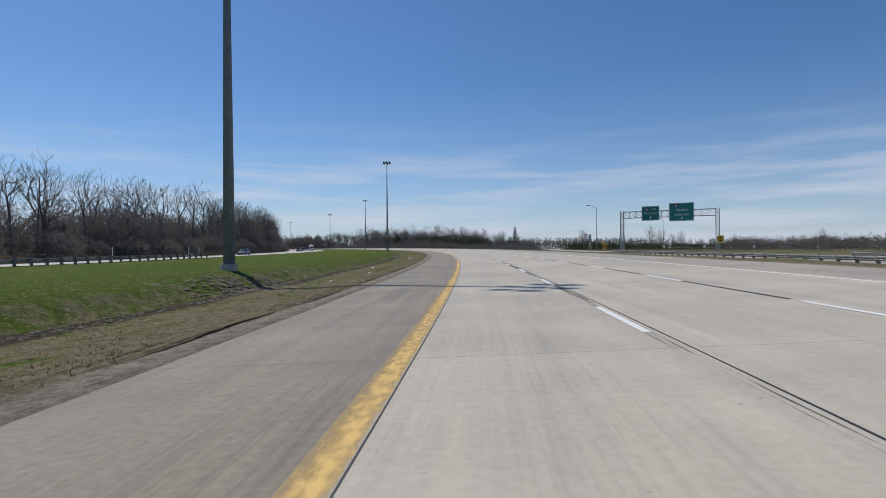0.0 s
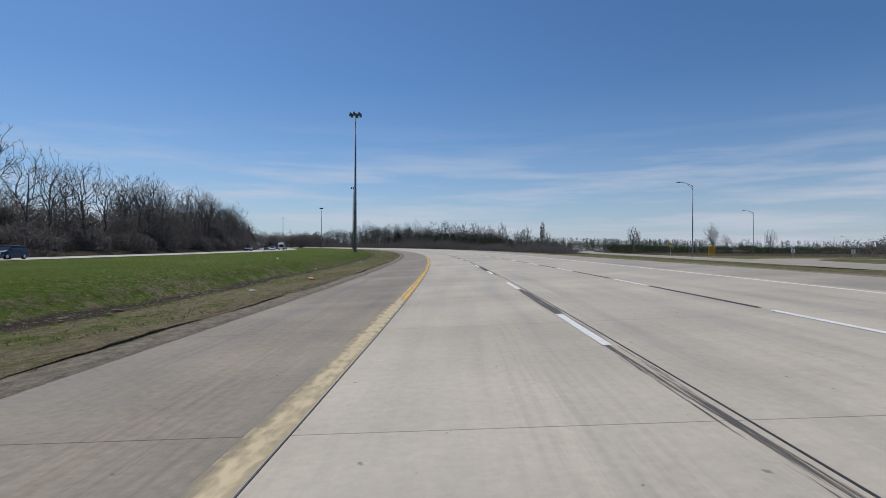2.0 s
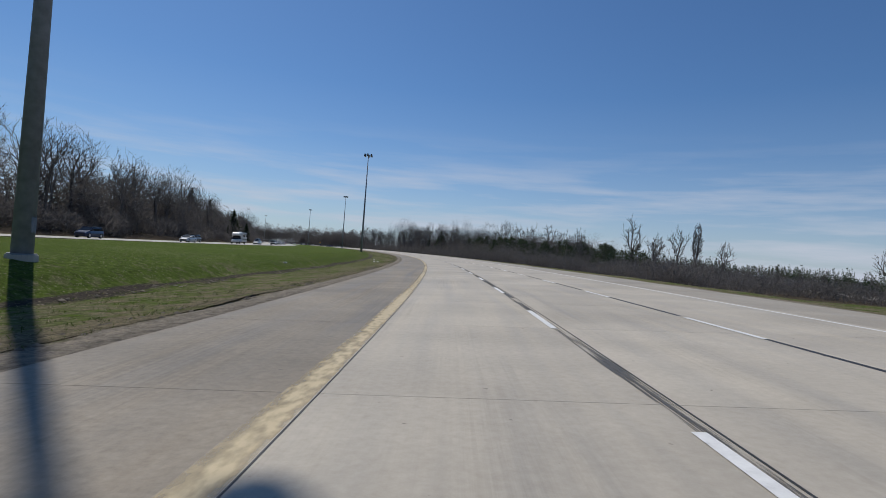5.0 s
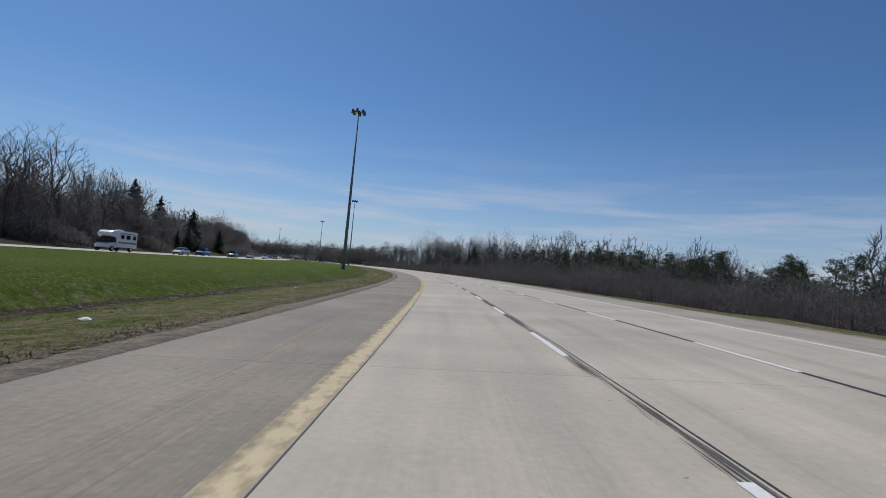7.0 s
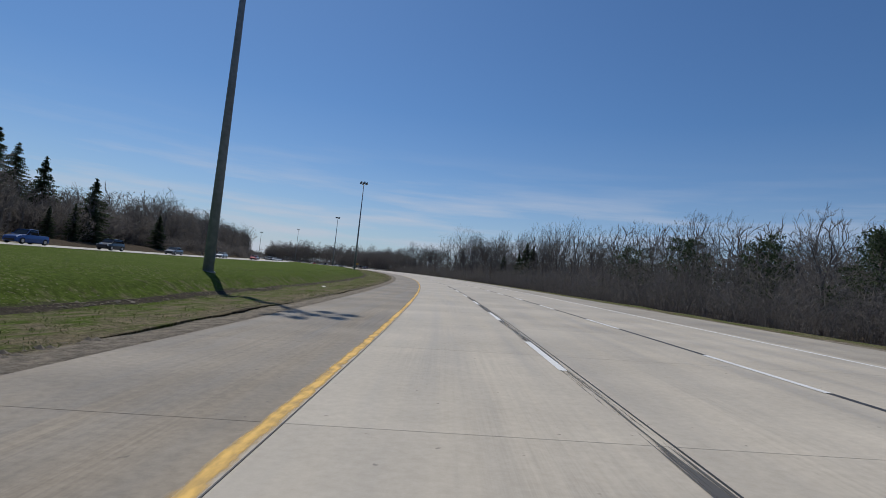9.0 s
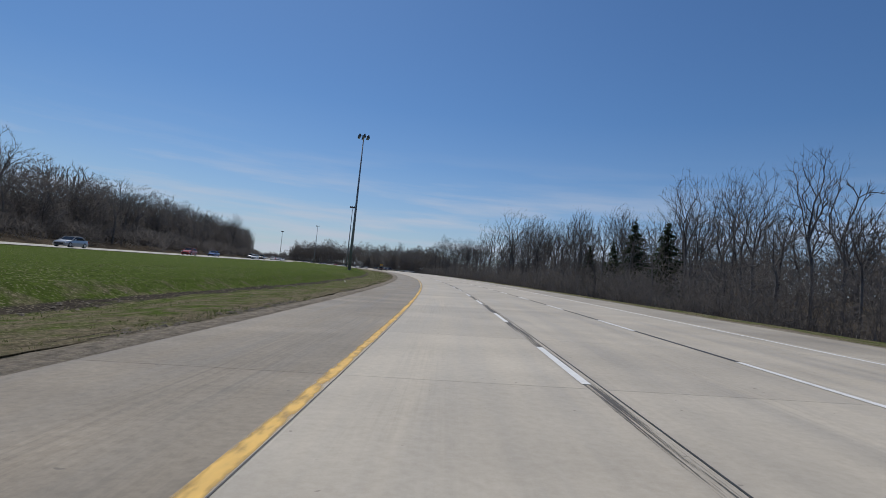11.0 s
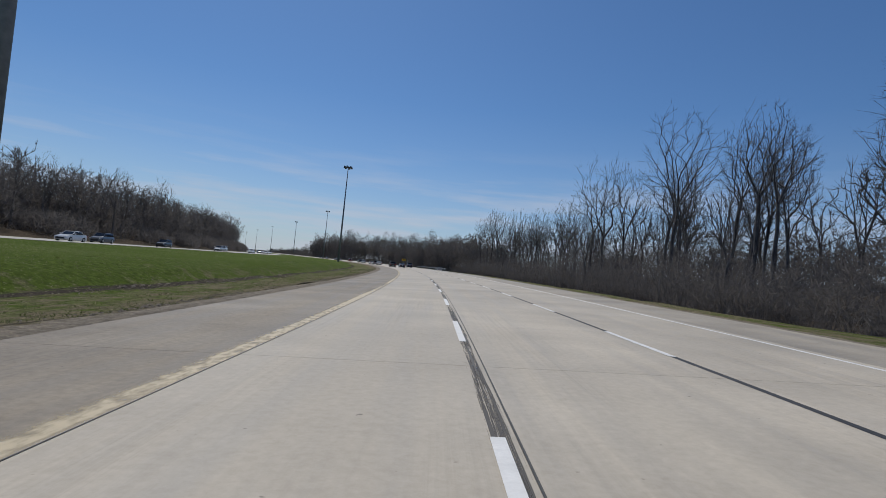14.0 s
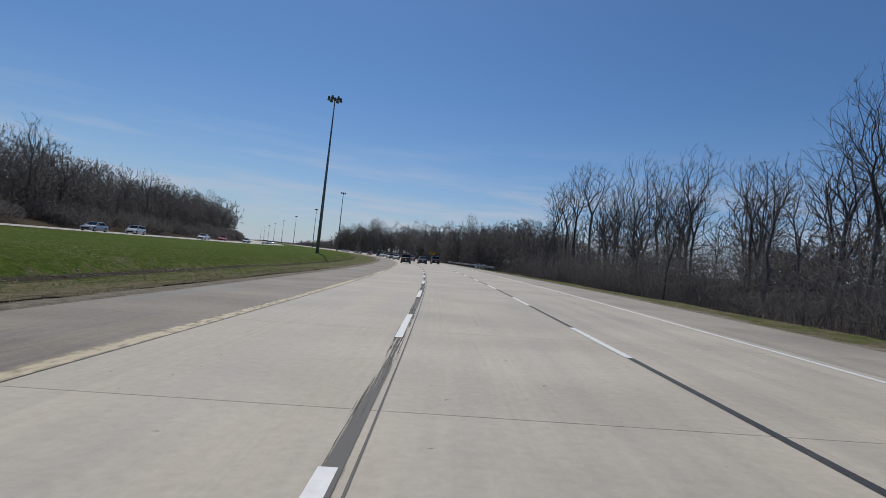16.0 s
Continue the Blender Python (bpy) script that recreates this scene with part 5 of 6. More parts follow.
def lamp_post(s, d, H=14.6, reach=2.6):
    e = thing("street_lamp", along(s, d, float(land(s, d))), "grey steel street lamp with a curved single arm", "street light", "ramp lamps")
    bm = bmesh.new()
    rod(bm, (0, 0, 0), (0, 0, H - 0.6), 0.13, 0.07, 10)
    part("pole", bm, M_POLE, e, smooth=True)
    bm = bmesh.new()
    pts = [Vector((-reach * t, 0, H - 0.6 + 0.75 * math.sin(t * math.pi / 2))) for t in (0, 0.25, 0.5, 0.75, 1)]
    for a, b2 in zip(pts, pts[1:]):
        rod(bm, a, b2, 0.045, seg=6)
    rod(bm, (0, 0, H - 1.2), pts[2], 0.03, seg=6)
    part("arm", bm, M_POLE, e)
    bm = bmesh.new()
    box(bm, -reach - 0.3, 0, H + 0.12, 0.75, 0.28, 0.18, 0.06)
    part("lamp_head", bm, M_LAMP, e)
    return e


lp = lamp_post(161.5, 49.5)
copy_thing(lp, along(218, 109, float(land(218, 109)), -20))

def ramp_points(line, offset, n_pts=120):
    ctl = [Vector(flat(s, d)) for s, d in line]
    out = []
    for k in range(n_pts):
        f = k / (n_pts - 1) * (len(ctl) - 1)
        i = min(int(f), len(ctl) - 2)
        u = f - i
        p0, p1, p2, p3 = ctl[max(i - 1, 0)], ctl[i], ctl[i + 1], ctl[min(i + 2, len(ctl) - 1)]
        p = 0.5 * ((2 * p1) + (p2 - p0) * u + (2 * p0 - 5 * p1 + 4 * p2 - p3) * u * u + (3 * p1 - p0 - 3 * p2 + p3) * u ** 3)
        dp = 0.5 * ((p2 - p0) + 2 * (2 * p0 - 5 * p1 + 4 * p2 - p3) * u + 3 * (3 * p1 - p0 - 3 * p2 + p3) * u * u)
        nn = Vector((dp.y, -dp.x)).normalized()
        out.append((p + nn * offset, k))
    return out


def to_sd(x, y):
    i = int(np.argmin((_x - x) ** 2 + (_y - y) ** 2))
    h = _th[i]
    return S_GRID[i] - (x - _x[i]) * math.sin(h) + (y - _y[i]) * math.cos(h), (x - _x[i]) * math.cos(h) + (y - _y[i]) * math.sin(h)


def ramp_ribbon(name, line, o0, o1, up, material, parent=None):
    vs, uvs = [], []
    for (a, k), (b2, _) in zip(ramp_points(line, o0), ramp_points(line, o1)):
        za = float(land(*to_sd(*((a + b2) / 2))))
        vs += [(a.x, a.y, za + up), (b2.x, b2.y, za + up)]
        uvs += [(o0, k * 5.0), (o1, k * 5.0)]
    fs = [(2 * i, 2 * i + 1, 2 * i + 3, 2 * i + 2) for i in range(len(vs) // 2 - 1)]
    return mesh_ob(name, vs, fs, material, parent, uvs=uvs)


ramp = tagged(ramp_ribbon("exit_ramp", RAMP, -5.0, 5.0, 0.10, M_SHOULDER_R), "pale exit ramp curving away behind the guard rail", "road", kind="structure")
ramp_ribbon("edge_line", RAMP, -3.6, -3.48, 0.106, M_YPLAIN, ramp)
ramp_ribbon("edge_line", RAMP, 3.48, 3.6, 0.106, M_WHITE, ramp)
loop = tagged(ramp_ribbon("exit_loop", LOOP, -4.4, 4.4, 0.096, M_SHOULDER_R), "pale loop ramp bending away to the right of the fork", "road", kind="structure")
ramp_ribbon("edge_line", LOOP, -3.3, -3.18, 0.112, M_YPLAIN, loop)


def guard_rail(pts_sd, label, group=""):
    pts = [on_land(s, d) for s, d in pts_sd]
    e = thing("guard_rail", Matrix.Translation(pts[0]), label, "guard rail", group)
    bm = bmesh.new()
    prof = [(-0.04, 0.40), (0.03, 0.47), (0.03, 0.52), (-0.04, 0.57), (0.03, 0.62), (0.03, 0.67), (-0.04, 0.74)]
    rows = []
    for i, p in enumerate(pts):
        a = (pts[min(i + 1, len(pts) - 1)] - pts[max(i - 1, 0)])
        a.z = 0
        a.normalize()
        nn = Vector((a.y, -a.x, 0))
        rows.append([bm.verts.new(p - pts[0] + nn * (-0.16 - o) + Vector((0, 0, h))) for o, h in prof])
    for r0, r1 in zip(rows, rows[1:]):
        for j in range(len(prof) - 1):
            bm.faces.new((r0[j], r0[j + 1], r1[j + 1], r1[j]))
    bmesh.ops.solidify(bm, geom=bm.faces[:], thickness=0.01)
    part("rail", bm, M_GALV, e, smooth=False)
    for i, p in enumerate(pts):
        bm = bmesh.new()
        box(bm, 0, 0, 0.36, 0.2, 0.2, 0.86, 0.01, Matrix.Translation(p - pts[0]) @ Matrix.Rotation(heading(pts_sd[i][0]), 4, "Z"))
        part("post", bm, M_WOOD, e, "grey timber post")
        bm = bmesh.new()
        box(bm, -0.13, 0, 0.57, 0.12, 0.16, 0.34, 0.01, Matrix.Translation(p - pts[0]) @ Matrix.Rotation(heading(pts_sd[i][0]), 4, "Z"))
        part("spacer", bm, M_WOOD, e)
    return e


guard_rail([(-20 + i * 1.905, 24.2 + 0.022 * (10 + i * 1.905)) for i in range(62)], "steel guard rail on grey timber posts beside the ramp")
guard_rail([(-30 + i * 3.8, 36.5 + 0.10 * (i * 3.8)) for i in range(26)], "steel guard rail along the ramp's far side")
guard_rail([(8 + i * 1.905, -42.0) for i in range(40)], "weathered guard rail at the far carriageway's edge")


def delineator(s, d):
    bm = bmesh.new()
    box(bm, 0, 0, 0.80, 0.09, 0.03, 1.80, 0.008)
    e = thing("marker_post", along(s, d, float(land(s, d))), "thin white roadside marker post by the guard rail", "marker post", "marker posts")
    part("post", bm, M_SIGNW, e)


for s, d in ((58.5, -42.4), (77, -42.4), (80.5, -42.4)):
    delineator(s, d)

entry = tagged(ramp_ribbon("entry_ramp", ENTRY, -4.0, 4.0, 0.10, M_OPP), "pale entry ramp joining behind a guard rail", "road", kind="structure")
guard_rail([(596 + i * 3.8, 12.6 + 0.012 * (i * 3.8)) for i in range(18)], "steel guard rail before the entry ramp's merge")

# ---- background woods to the right and lone trees ----
rng = random.Random(77)
for s, d, h, k in ((347, 220, 17, 1), (352, 236, 13, 0), (251, 88, 11.5, 0), (258, 92, 10, 2), (290, 158, 15, 1), (231, 128, 9, 2), (330, 175, 8, 0), (300, 310, 14, 1), (270, 330, 12, 2)):
    plant("bare", LONE[k], rng, s, d, h / (14, 15, 13)[k], "lone leafless tree with a rounded crown beyond the ramp", "lone trees")
SLIM = [bare_tree(95 + i, h, 92, 0.026, 0.34, r, 2 + i % 2, 0.013, 0.3, 5, 0.9, tilt=0.4) for i, (h, r) in enumerate(((12, 0.16), (10, 0.19), (8, 0.17)))]
for s, d, h, k in ((253, 35.6, 12.2, 0), (255.5, 45.5, 10.4, 1), (262, 45, 9.9, 1), (251, 52, 8.6, 2), (258, 27.4, 7.4, 2), (327, 56, 12.6, 1), (270, 49, 9.0, 2), (300, 41, 9.6, 0)):
    plant("bare", SLIM[k], rng, s, d, h / (12, 10, 8)[k], "slender leafless tree rising out of low pines and brush", "lone trees")
COLUMN = bare_tree(99, 12.9, 320, 0.034, 0.14, 0.095, 4, 0.016, 0.15, 6, 0.55, tilt=0.10)
e = tree_thing(COLUMN, Matrix(), "tall columnar leafless tree with upswept branches at the woods' corner", "lone trees")
e.matrix_basis = tree_pose(rng, 267.8, 57, 1.0)


def far_wood(name, label, seed, spans, count, hmin, hmax, width, material, category):
    """Distant trees, each a rough upright cluster of many small leaves of foliage, joined."""
    rng = random.Random(seed)
    vs, fs = [], []
    for s0, s1, d0, d1, share in spans:
        for _ in range(int(count * share)):
            s, d = rng.uniform(s0, s1), rng.uniform(d0, d1)
            if not off_ramp(s, d):
                continue
            p = on_land(s, d, -0.2)
            h = rng.uniform(hmin, hmax)
            for i in range(64):
                t = rng.random()
                rr = width * h * (1 - t) * rng.uniform(0.3, 1.0)
                a = rng.uniform(0, 6.28)
                c = p + Vector((math.cos(a) * rr, math.sin(a) * rr, h * t))
                w = rng.uniform(0.22, 0.50) * (h / 9)
                b0 = len(vs)
                vs += [tuple(c + Vector((rng.uniform(-w, w), rng.uniform(-w, w), rng.uniform(-w, w) * 0.8))) for _ in range(3)]
                fs.append((b0, b0 + 1, b0 + 2))
    return tagged(mesh_ob(name, vs, fs, material), label, category, kind="stuff")


thicket("ramp_thicket", "brown-grey leafless scrub inside the ramp's loop", 44, [(40, 190, 104, 165, 4.6, 5.4, 60000), (440, 500, 140, 320, 9.0, 10.0, 26000)], 1.1, 0.07)
far_wood("distant_spruces", "distant belt of dark green spruces beyond the ramp", 41, [(290, 318, 105, 340, 0.33), (298, 322, 44, 84, 0.09), (90, 290, 290, 330, 0.34)], 2400, 4.0, 7.5, 0.26, M_NEEDLE, "trees")
far_wood("farther_spruces", "far dark spruces closing the view along the ramp", 42, [(435, 462, 140, 340, 1.0)], 800, 7.0, 12.0, 0.24, M_NEEDLE, "trees")
thicket("spruce_undergrowth", "dark green young spruces crowding below the belt", 45, [(284, 300, 84, 340, 4.2, 4.4, 30000), (90, 290, 286, 300, 4.2, 4.2, 16000), (296, 304, 44, 84, 3.5, 3.5, 7000)], 0.8, 0.16, M_NEEDLE, "trees")

# ---- vehicles ----
def hull(bm, stations, m=None):
    """Skin over cross-sections: each station is (y, half width low, half width high, z low, z high)."""
    rings = []
    for y, wl_, wh, z0, z1 in stations:
        zm = z0 + (z1 - z0) * 0.55
        pts = [(-wl_ * 0.92, z0), (-wl_, z0 + 0.12 * (z1 - z0)), (-wl_, zm), (-wh * 0.94, z1 - 0.04 * (z1 - z0)), (-wh * 0.8, z1), (wh * 0.8, z1), (wh * 0.94, z1 - 0.04 * (z1 - z0)), (wl_, zm), (wl_, z0 + 0.12 * (z1 - z0)), (wl_ * 0.92, z0)]
        rings.append([bm.verts.new((x, y, z)) for x, z in pts])
    k = len(rings[0])
    for r0, r1 in zip(rings, rings[1:]):
        for j in range(k):
            bm.faces.new((r0[j], r0[(j + 1) % k], r1[(j + 1) % k], r1[j]))
    bm.faces.new(rings[0])
    bm.faces.new(rings[-1][::-1])
    return bm


SHAPES = {
    # length, width, bonnet height, roof height, (windscreen foot, roof front, roof rear, rear glass foot), wheel radius
    "sedan": (4.7, 1.80, 0.95, 1.45, (0.95, 0.25, -1.05, -1.75), 0.33),
    "suv": (4.6, 1.85, 1.10, 1.70, (1.10, 0.45, -1.75, -2.15), 0.37),
    "hatchback": (4.2, 1.78, 0.98, 1.50, (0.95, 0.25, -1.45, -1.95), 0.32),
    "pickup": (5.7, 1.98, 1.18, 1.88, (1.25, 0.6, -0.65, -0.95), 0.40),
}


def car(shape, paint, m, label):
    L, W, zb, zr, (g0, r0, r1, g1), wr = SHAPES[shape]
    e = thing({"sedan": "sedan_car", "suv": "suv_car", "hatchback": "hatchback_car", "pickup": "pickup_truck"}[shape], m, label, "car" if shape != "pickup" else "truck", "traffic")
    P = PAINTS[paint]
    w = W / 2
    f, r = L / 2, -L / 2
    lo = wr * 0.62
    tail = zb + (0.06 if shape != "pickup" else 0.0)
    bm = bmesh.new()
    hull(bm, [(r, w * 0.86, w * 0.80, lo + 0.12, tail - 0.12), (r + 0.18, w * 0.97, w * 0.92, lo, tail), (r + 1.0, w, w * 0.95, lo - 0.04, tail + 0.02), (0, w, w * 0.96, lo - 0.05, zb + 0.02), (g0, w, w * 0.94, lo - 0.05, zb), (f - 0.75, w * 0.98, w * 0.88, lo - 0.04, zb - 0.10), (f - 0.15, w * 0.90, w * 0.78, lo, zb - 0.22), (f, w * 0.80, w * 0.70, lo + 0.1, zb - 0.34)])
    part("body", bm, P, e, smooth=False)
    bm = bmesh.new()
    ww = w * 0.86
    hull(bm, [(g1, ww, ww * 0.93, zb - 0.05, zb + 0.03), (r1, ww, ww * 0.86, zb - 0.05, zr - 0.04), (r0 - 0.5 * (r0 - r1), ww, ww * 0.88, zb - 0.05, zr), (r0, ww, ww * 0.86, zb - 0.05, zr - 0.05), (g0, ww, ww * 0.93, zb - 0.05, zb + 0.02)])
    cab = part("glasshouse", bm, M_CGLASS, e, "dark tinted windows")
    bm = bmesh.new()
    hull(bm, [(r1 - 0.05, ww * 0.89, ww * 0.84, zr - 0.09, zr - 0.015), ((r0 + r1) / 2, ww * 0.91, ww * 0.86, zr - 0.08, zr + 0.025), (r0 + 0.05, ww * 0.89, ww * 0.84, zr - 0.09, zr - 0.02)])
    part("roof", bm, P, e)
    for sx in (-1, 1):
        bm = bmesh.new()
        for (ya, za), (yb, zb2) in (((g0, zb), (r0, zr - 0.05)), ((r1, zr - 0.05), (g1, zb)), (((r0 + r1) / 2, zb), ((r0 + r1) / 2, zr - 0.03))):
            rod(bm, (sx * ww * 0.97, ya, za), (sx * ww * 0.86, yb, zb2), 0.045, seg=5)
        part("pillars", bm, P, e)
        bm = bmesh.new()
        box(bm, sx * (w + 0.08), g0 - 0.25, zb + 0.08, 0.2, 0.12, 0.15, 0.03)
        part("mirror", bm, P, e)
        bm = bmesh.new()
        box(bm, sx * w * 0.66, f - 0.16, zb - 0.36, 0.36, 0.14, 0.14, 0.03)
        part("headlight", bm, M_HEAD, e)
        bm = bmesh.new()
        box(bm, sx * w * 0.72, r + 0.03, tail - 0.25, 0.30, 0.10, 0.22, 0.02)
        part("tail_light", bm, M_TAIL, e)
        for yy in (f - 0.88, r + 0.92):
            bm = bmesh.new()
            rod(bm, (sx * (w - 0.22), yy, wr), (sx * (w + 0.01), yy, wr), wr, seg=18)
            ty = part("wheel", bm, M_RUBBER, e)
            bm = bmesh.new()
            rod(bm, (sx * (w - 0.02), yy, wr), (sx * (w + 0.025), yy, wr), wr * 0.62, wr * 0.58, seg=14)
            part("rim", bm, M_RIM, ty)
    bm = bmesh.new()
    box(bm, 0, f - 0.04, lo + 0.22, W * 0.62, 0.1, 0.24, 0.02)
    part("grille", bm, M_TRIM, e)
    bm = bmesh.new()
    box(bm, 0, r + 0.02, lo + 0.12, W * 0.8, 0.12, 0.14, 0.02)
    part("rear_bumper", bm, M_TRIM, e)
    bm = bmesh.new()
    box(bm, 0, r - 0.005, lo + 0.42, 0.32, 0.03, 0.15)
    part("plate", bm, M_PLATE, e)
    if shape == "pickup":
        bm = bmesh.new()
        box(bm, 0, (r + g1) / 2 + 0.05, tail - 0.02, W * 0.78, abs(r - g1) - 0.35, 0.10)
        part("load_bed", bm, M_TRIM, e)
    return e


def motorhome(m, label):
    e = thing("motorhome", m, label, "motorhome", "traffic")
    P = PAINTS["white"]
    bm = bmesh.new()
    box(bm, 0, -0.9, 1.85, 2.4, 5.6, 2.45, 0.12)
    part("coach_body", bm, P, e)
    bm = bmesh.new()
    hull(bm, [(1.6, 1.18, 1.1, 2.0, 3.05), (2.7, 1.15, 1.05, 2.15, 3.0), (3.25, 1.0, 0.85, 2.3, 2.75)])
    part("overcab", bm, P, e)
    bm = bmesh.new()
    hull(bm, [(1.7, 1.05, 1.0, 0.5, 1.35), (3.0, 1.05, 0.95, 0.5, 1.3), (3.7, 0.98, 0.85, 0.5, 1.1), (3.9, 0.9, 0.75, 0.6, 1.0)])
    part("cab_body", bm, P, e)
    bm = bmesh.new()
    hull(bm, [(1.75, 1.0, 0.9, 1.25, 2.1), (2.6, 0.98, 0.88, 1.25, 2.1), (3.2, 0.95, 0.9, 1.2, 1.35)])
    part("cab_glass", bm, M_CGLASS, e)
    for sx in (-1, 1):
        for y0, w0 in ((0.6, 0.9), (-1.0, 1.1), (-2.8, 0.8)):
            bm = bmesh.new()
            box(bm, sx * 1.205, y0, 2.2, 0.03, w0, 0.6, 0.01)
            part("window", bm, M_CGLASS, e)
        bm = bmesh.new()
        box(bm, sx * 1.205, -0.9, 1.35, 0.02, 5.2, 0.22)
        box(bm, sx * 1.205, -0.9, 2.72, 0.02, 4.6, 0.10)
        part("stripe", bm, PAINTS["grey"], e, "grey swoosh stripe")
        bm = bmesh.new()
        box(bm, sx * 1.2, 2.75, 1.5, 0.18, 0.12, 0.3, 0.03)
        part("mirror", bm, M_TRIM, e)
        for yy in (2.95, -2.1):
            bm = bmesh.new()
            rod(bm, (sx * 0.85, yy, 0.4), (sx * 1.12, yy, 0.4), 0.4, seg=18)
            ty = part("wheel", bm, M_RUBBER, e)
            bm = bmesh.new()
            rod(bm, (sx * 1.10, yy, 0.4), (sx * 1.14, yy, 0.4), 0.24, seg=12)
            part("rim", bm, M_RIM, ty)
        bm = bmesh.new()
        box(bm, sx * 0.75, 3.82, 0.85, 0.3, 0.12, 0.2, 0.03)
        part("headlight", bm, M_HEAD, e)
    bm = bmesh.new()
    box(bm, 0, -0.6, 3.15, 0.8, 1.0, 0.25, 0.05)
    part("roof_unit", bm, P, e)
    return e


def on_deck(s, d, turn=0.0):
    return along(s, d, float(deck(s, d)) + 0.004, turn, math.atan(BANK))


def on_opp(s, d):
    x, y = flat(s, d)
    return Matrix.Translation((float(x), float(y), float(opp_deck(s, d)) + 0.004)) @ Matrix.Rotation(heading(s), 4, "Z") @ Matrix.Rotation(-math.atan(0.02), 4, "Y") @ Matrix.Rotation(math.pi, 4, "Z")


MADE = {}


def vehicle(shape, paint, m, label):
    key = (shape, paint)
    if key in MADE:
        return copy_thing(MADE[key], m)
    MADE[key] = motorhome(m, label) if shape == "motorhome" else car(shape, paint, m, label)
    return MADE[key]


AHEAD = [(612, -1.7, "suv", "black"), (619, 1.9, "sedan", "navy"), (629, 5.5, "suv", "navy"), (652, 1.8, "sedan", "grey"), (696, -1.7, "sedan", "white"), (715, 1.8, "hatchback", "navy"), (738, -1.7, "suv", "black"), (762, 1.8, "sedan", "silver"), (795, 1.8, "suv", "white"), (828, -1.7, "sedan", "grey"), (862, -1.7, "suv", "silver"), (905, 1.8, "sedan", "black"), (665, -1.7, "sedan", "white"), (680, -1.8, "suv", "grey"), (702, 1.8, "sedan", "black"), (725, -1.7, "sedan", "silver"), (748, 1.9, "suv", "white"), (776, -1.7, "sedan", "red"), (812, -1.7, "sedan", "silver"), (842, 1.9, "suv", "black"), (880, -1.7, "sedan", "white")]
for s, d, sh, pt in AHEAD:
    vehicle(sh, pt, on_deck(s, d), "%s %s driving away on the concrete lanes" % (pt if pt != "navy" else "dark blue", sh))
vehicle("suv", "white", Matrix.Translation(on_land(668, 24.3, 0.104)) @ Matrix.Rotation(heading(668) + 0.15, 4, "Z"), "white suv coming down the entry ramp")
OPPOSITE = [(122, -49, "hatchback", "navy"), (240, -53, "suv", "navy"), (267, -49, "sedan", "silver"), (282, -53, "suv", "black"), (305, -49, "motorhome", "white"), (330, -49, "sedan", "silver"), (356, -53, "pickup", "blue"), (368, -49, "suv", "black"), (391, -49, "sedan", "grey"), (422, -49, "sedan", "silver"),
            (462, -49, "hatchback", "red"), (492, -53, "sedan", "blue"), (524, -49, "sedan", "white"), (540, -53, "suv", "grey"), (566, -53, "suv", "black"), (594, -49, "sedan", "silver"), (616, -53, "suv", "white"), (643, -49, "sedan", "white"), (677, -53, "hatchback", "red"), (692, -49, "sedan", "silver"),
            (715, -53, "suv", "black"), (742, -49, "suv", "white"), (770, -49, "sedan", "grey"), (798, -53, "sedan", "white"), (817, -49, "suv", "silver"), (850, -53, "sedan", "black"), (885, -49, "sedan", "white"), (930, -53, "suv", "grey"), (985, -49, "sedan", "silver")]
for s, d, sh, pt in OPPOSITE:
    vehicle(sh, pt, on_opp(s, d), "%s %s coming along the far carriageway" % (pt if pt != "navy" else "dark blue", sh))


# ---- grass tufts, litter ----
def tufts():
    rng = random.Random(8)
    vs, fs = [], []
    for _ in range(36000):
        s = rng.uniform(2, 560)
        d = -7.7 - 12 * rng.random() ** 1.7
        if rng.random() > 0.35 + 0.9 * (noise.noise((s * 0.35, d * 0.6, 2.0)) * 0.5 + 0.5):
            continue
        p = on_land(s, d, -0.01)
        for _k in range(5):
            h = rng.uniform(0.03, 0.085)
            a = rng.uniform(0, 6.28)
            w = rng.uniform(0.006, 0.013)
            q = p + Vector((rng.uniform(-0.1, 0.1), rng.uniform(-0.1, 0.1), 0))
            b0 = len(vs)
            vs += [tuple(q + Vector((math.cos(a) * w, math.sin(a) * w, 0))), tuple(q - Vector((math.cos(a) * w, math.sin(a) * w, 0))), tuple(q + Vector((rng.uniform(-0.08, 0.08), rng.uniform(-0.08, 0.08), h)))]
            fs.append((b0, b0 + 1, b0 + 2))
    tagged(mesh_ob("grass_tufts", vs, fs, M_GRASS), "tufts of green grass and pale straw on the verge", "grass", kind="stuff")


tufts()


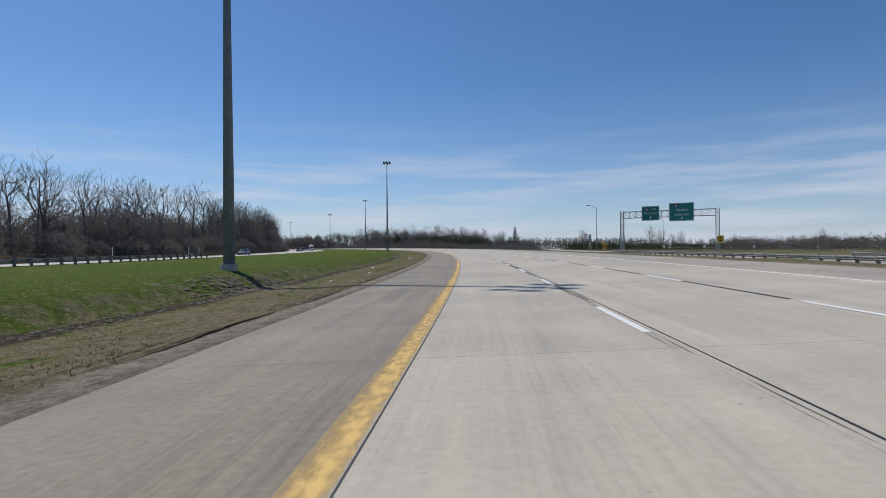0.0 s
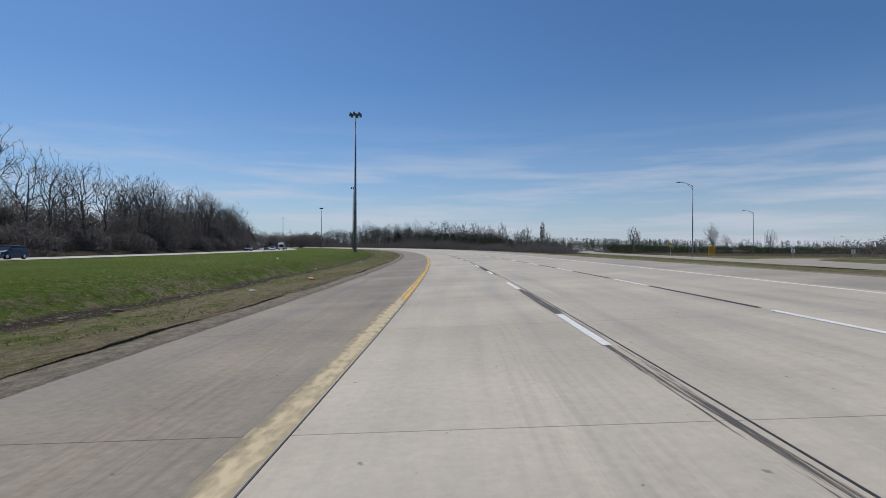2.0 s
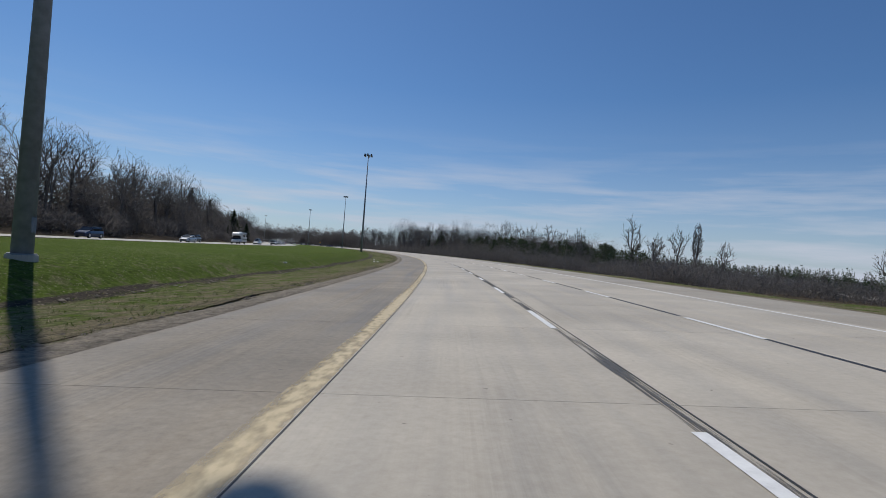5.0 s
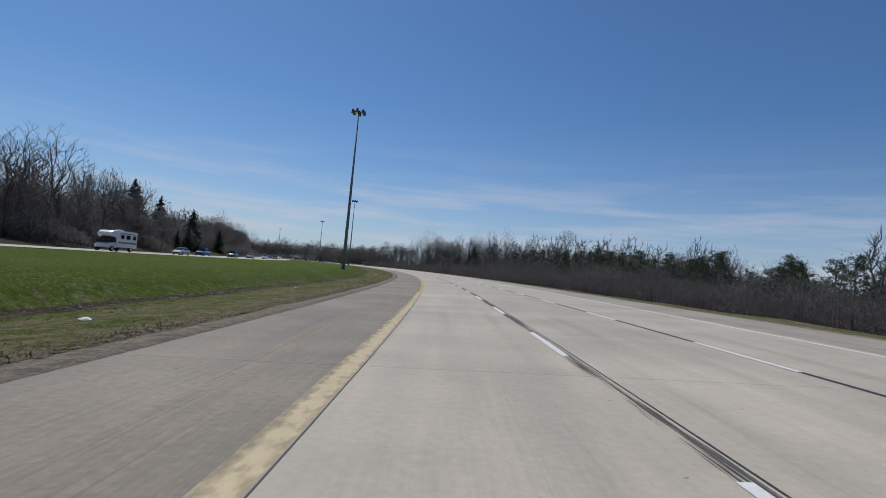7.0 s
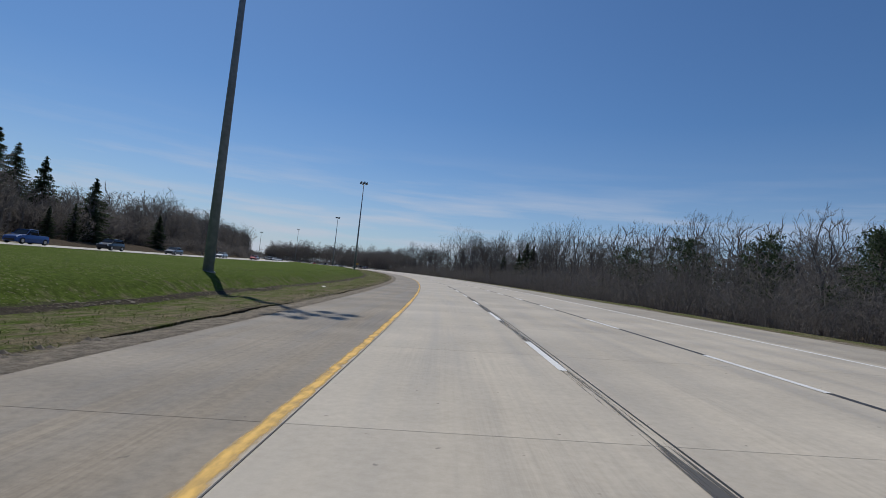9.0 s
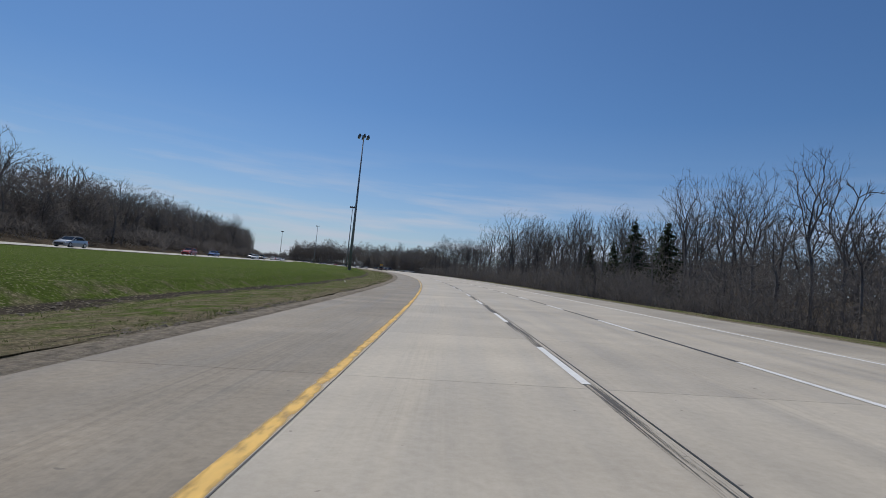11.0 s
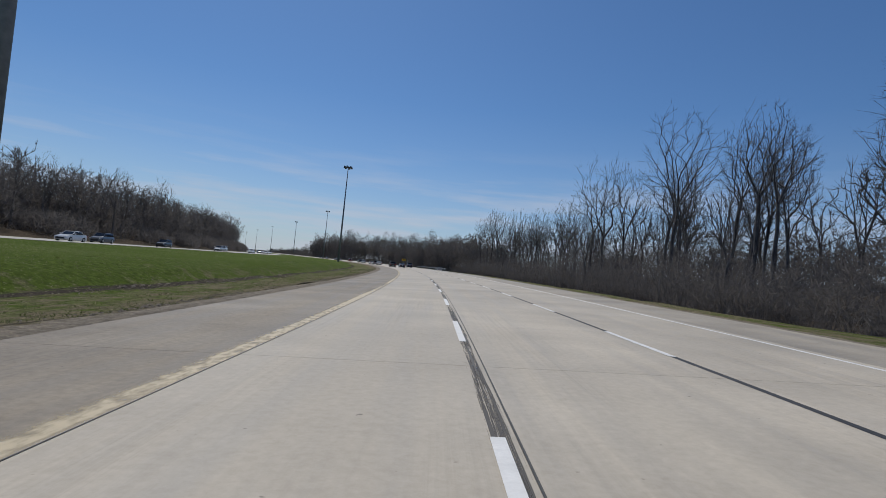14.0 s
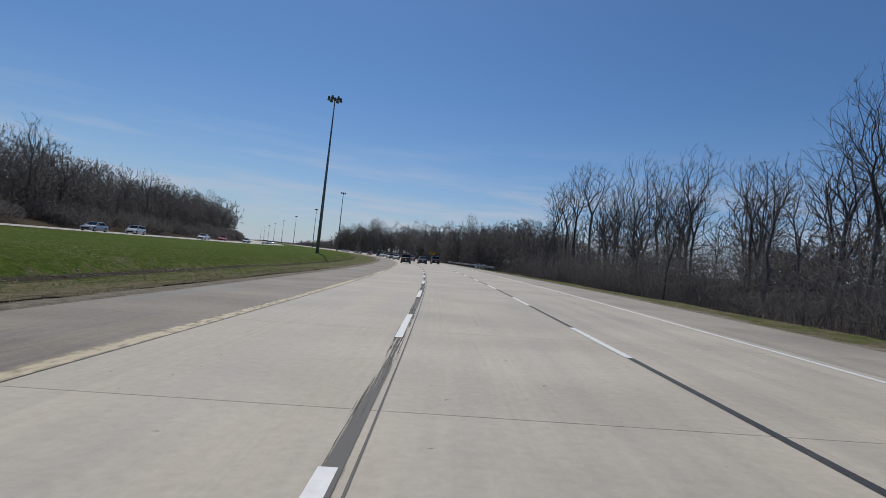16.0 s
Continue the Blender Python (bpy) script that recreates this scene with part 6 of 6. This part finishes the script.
def clods():
    """Broken turf and stones along the pavement's edge and the ditch."""
    rng = random.Random(18)
    vs, fs = [], []
    tet = [(0, 0, 1), (1, 0, 0.1), (0.3, 0.95, 0), (-0.8, 0.6, 0.15), (-0.8, -0.6, 0), (0.3, -0.95, 0.1)]
    tri = [(0, 1, 2), (0, 2, 3), (0, 3, 4), (0, 4, 5), (0, 5, 1)]
    for i in range(13000):
        s = rng.uniform(2, 560)
        if i > 12400:
            s, d, r = 28 + rng.gauss(0, 3.2), -14.6 + rng.gauss(0, 0.7), rng.uniform(0.03, 0.12)
        elif rng.random() < 0.72:
            torn = noise.noise((s * 0.045, 2.0, 9.0)) + (0.35 if 340 < s < 450 else 0.0)
            d = -7.62 - abs(rng.gauss(0, 0.28))
            r = rng.uniform(0.015, 0.05) if rng.random() > 0.30 + 0.5 * torn else rng.uniform(0.04, 0.085)
        else:
            d = -13.7 + 0.5 * noise.noise((s * 0.13, 4.0, 0)) + rng.gauss(0, 0.28)
            r = rng.uniform(0.02, 0.09)
        if i <= 12400 and noise.noise((s * 0.22, d * 0.3, 5.0)) < -0.12:
            continue
        p = on_land(s, d, 0.0)
        a = rng.uniform(0, 6.28)
        b0 = len(vs)
        for x, y, z in tet:
            k = rng.uniform(0.6, 1.4) * r
            vs.append((p.x + (x * math.cos(a) - y * math.sin(a)) * k * 1.5, p.y + (x * math.sin(a) + y * math.cos(a)) * k, p.z + z * k * 0.62 - 0.004))
        fs += [tuple(i + b0 for i in t) for t in tri]
    tagged(mesh_ob("turf_clods", vs, fs, M_SOIL), "dark broken turf and stones along the pavement edge", "soil", kind="stuff")


clods()


def turf_lip():
    """The ragged torn edge where the turf stands above the gravel."""
    vs, fs, uvs = [], [], []
    ss = np.arange(2, 560, 0.22)
    for i, s in enumerate(ss):
        wob = 0.22 * noise.noise((s * 0.30, 1.0, 0)) + 0.10 * noise.noise((s * 1.3, 5.0, 0)) + 0.05 * noise.noise((s * 4.1, 2.0, 7.0))
        up = max(0.0, 0.018 + 0.045 * noise.noise((s * 0.21, 8.0, 1.0)) + 0.03 * noise.noise((s * 2.3, 8.0, 4.0)))
        for off, z in ((0.0, -0.05), (0.02, 0.6 * up), (-0.07, up), (-0.35, up * 0.75), (-1.0, -0.08)):
            d = -7.72 + wob + off
            x, y = flat(s, d)
            vs.append((float(x), float(y), float(land(s, d)) + z + (0.10 * noise.noise((s * 0.16, d * 0.35, 0)) if d < -7.5 else 0.0)))
            uvs.append((s, d - 0.5))
    k = 5
    fs = [(i * k + j, i * k + j + 1, (i + 1) * k + j + 1, (i + 1) * k + j) for i in range(len(ss) - 1) for j in range(k - 1)]
    tagged(mesh_ob("turf_edge", vs, fs, M_GROUND, uvs=uvs), "ragged torn turf edge above the gravel strip", "turf", kind="stuff")


turf_lip()
M_SCRAP = mat("orange wrapper", (0.75, 0.12, 0.03), 0.6)
rng = random.Random(12)
for s, d in ((29, -10.5), (36, -9.6), (52, -12), (86, -10.5), (93, -9.7), (94.6, -10.2), (113, -14), (118, -19), (141, -13), (203, -15), (232, -9.8), (236, -10.6), (260, -12), (330, -11), (415, -12.5)):
    bm = bmesh.new()
    bmesh.ops.create_icosphere(bm, subdivisions=1, radius=0.16)
    for v in bm.verts:
        v.co = Vector((v.co.x * rng.uniform(0.6, 1.5), v.co.y * rng.uniform(0.6, 1.4), v.co.z * rng.uniform(0.15, 0.5)))
    me = bpy.data.meshes.new("litter_scrap")
    bm.to_mesh(me)
    bm.free()
    me.materials.append(M_SCRAP if s == 93 else M_LITTER)
    o = new("litter_scrap", me)
    o.matrix_basis = Matrix.Translation(on_land(s, d, 0.05)) @ Matrix.Rotation(rng.uniform(0, 6), 4, "Z")
    tagged(o, "torn scrap of orange wrapper on the verge" if s == 93 else "crumpled scrap of pale litter on the verge", "litter", "litter")


# ---- concrete slabs, last ----
def lay_slabs():
    rest = {}
    js = joints(-40, 1250)
    for s0, s1 in zip(js, js[1:]):
        for ci, (d0, d1, m) in enumerate(COLS):
            vs, fs, uvs = slab_mesh(s0, s1, d0, d1, deck)
            if ci < 3 and 2 < s0 < 512:
                mesh_ob("slab", vs, fs, m, road, uvs=uvs)
            else:
                r = rest.setdefault(m.name, ([], [], [], m))
                b0 = len(r[0])
                r[0].extend(vs)
                r[1].extend([tuple(i + b0 for i in f) for f in fs])
                r[2].extend(uvs)
    for vs, fs, uvs, m in rest.values():
        tagged(mesh_ob("slabs", vs, fs, m, road, uvs=uvs), kind="stuff")


lay_slabs()
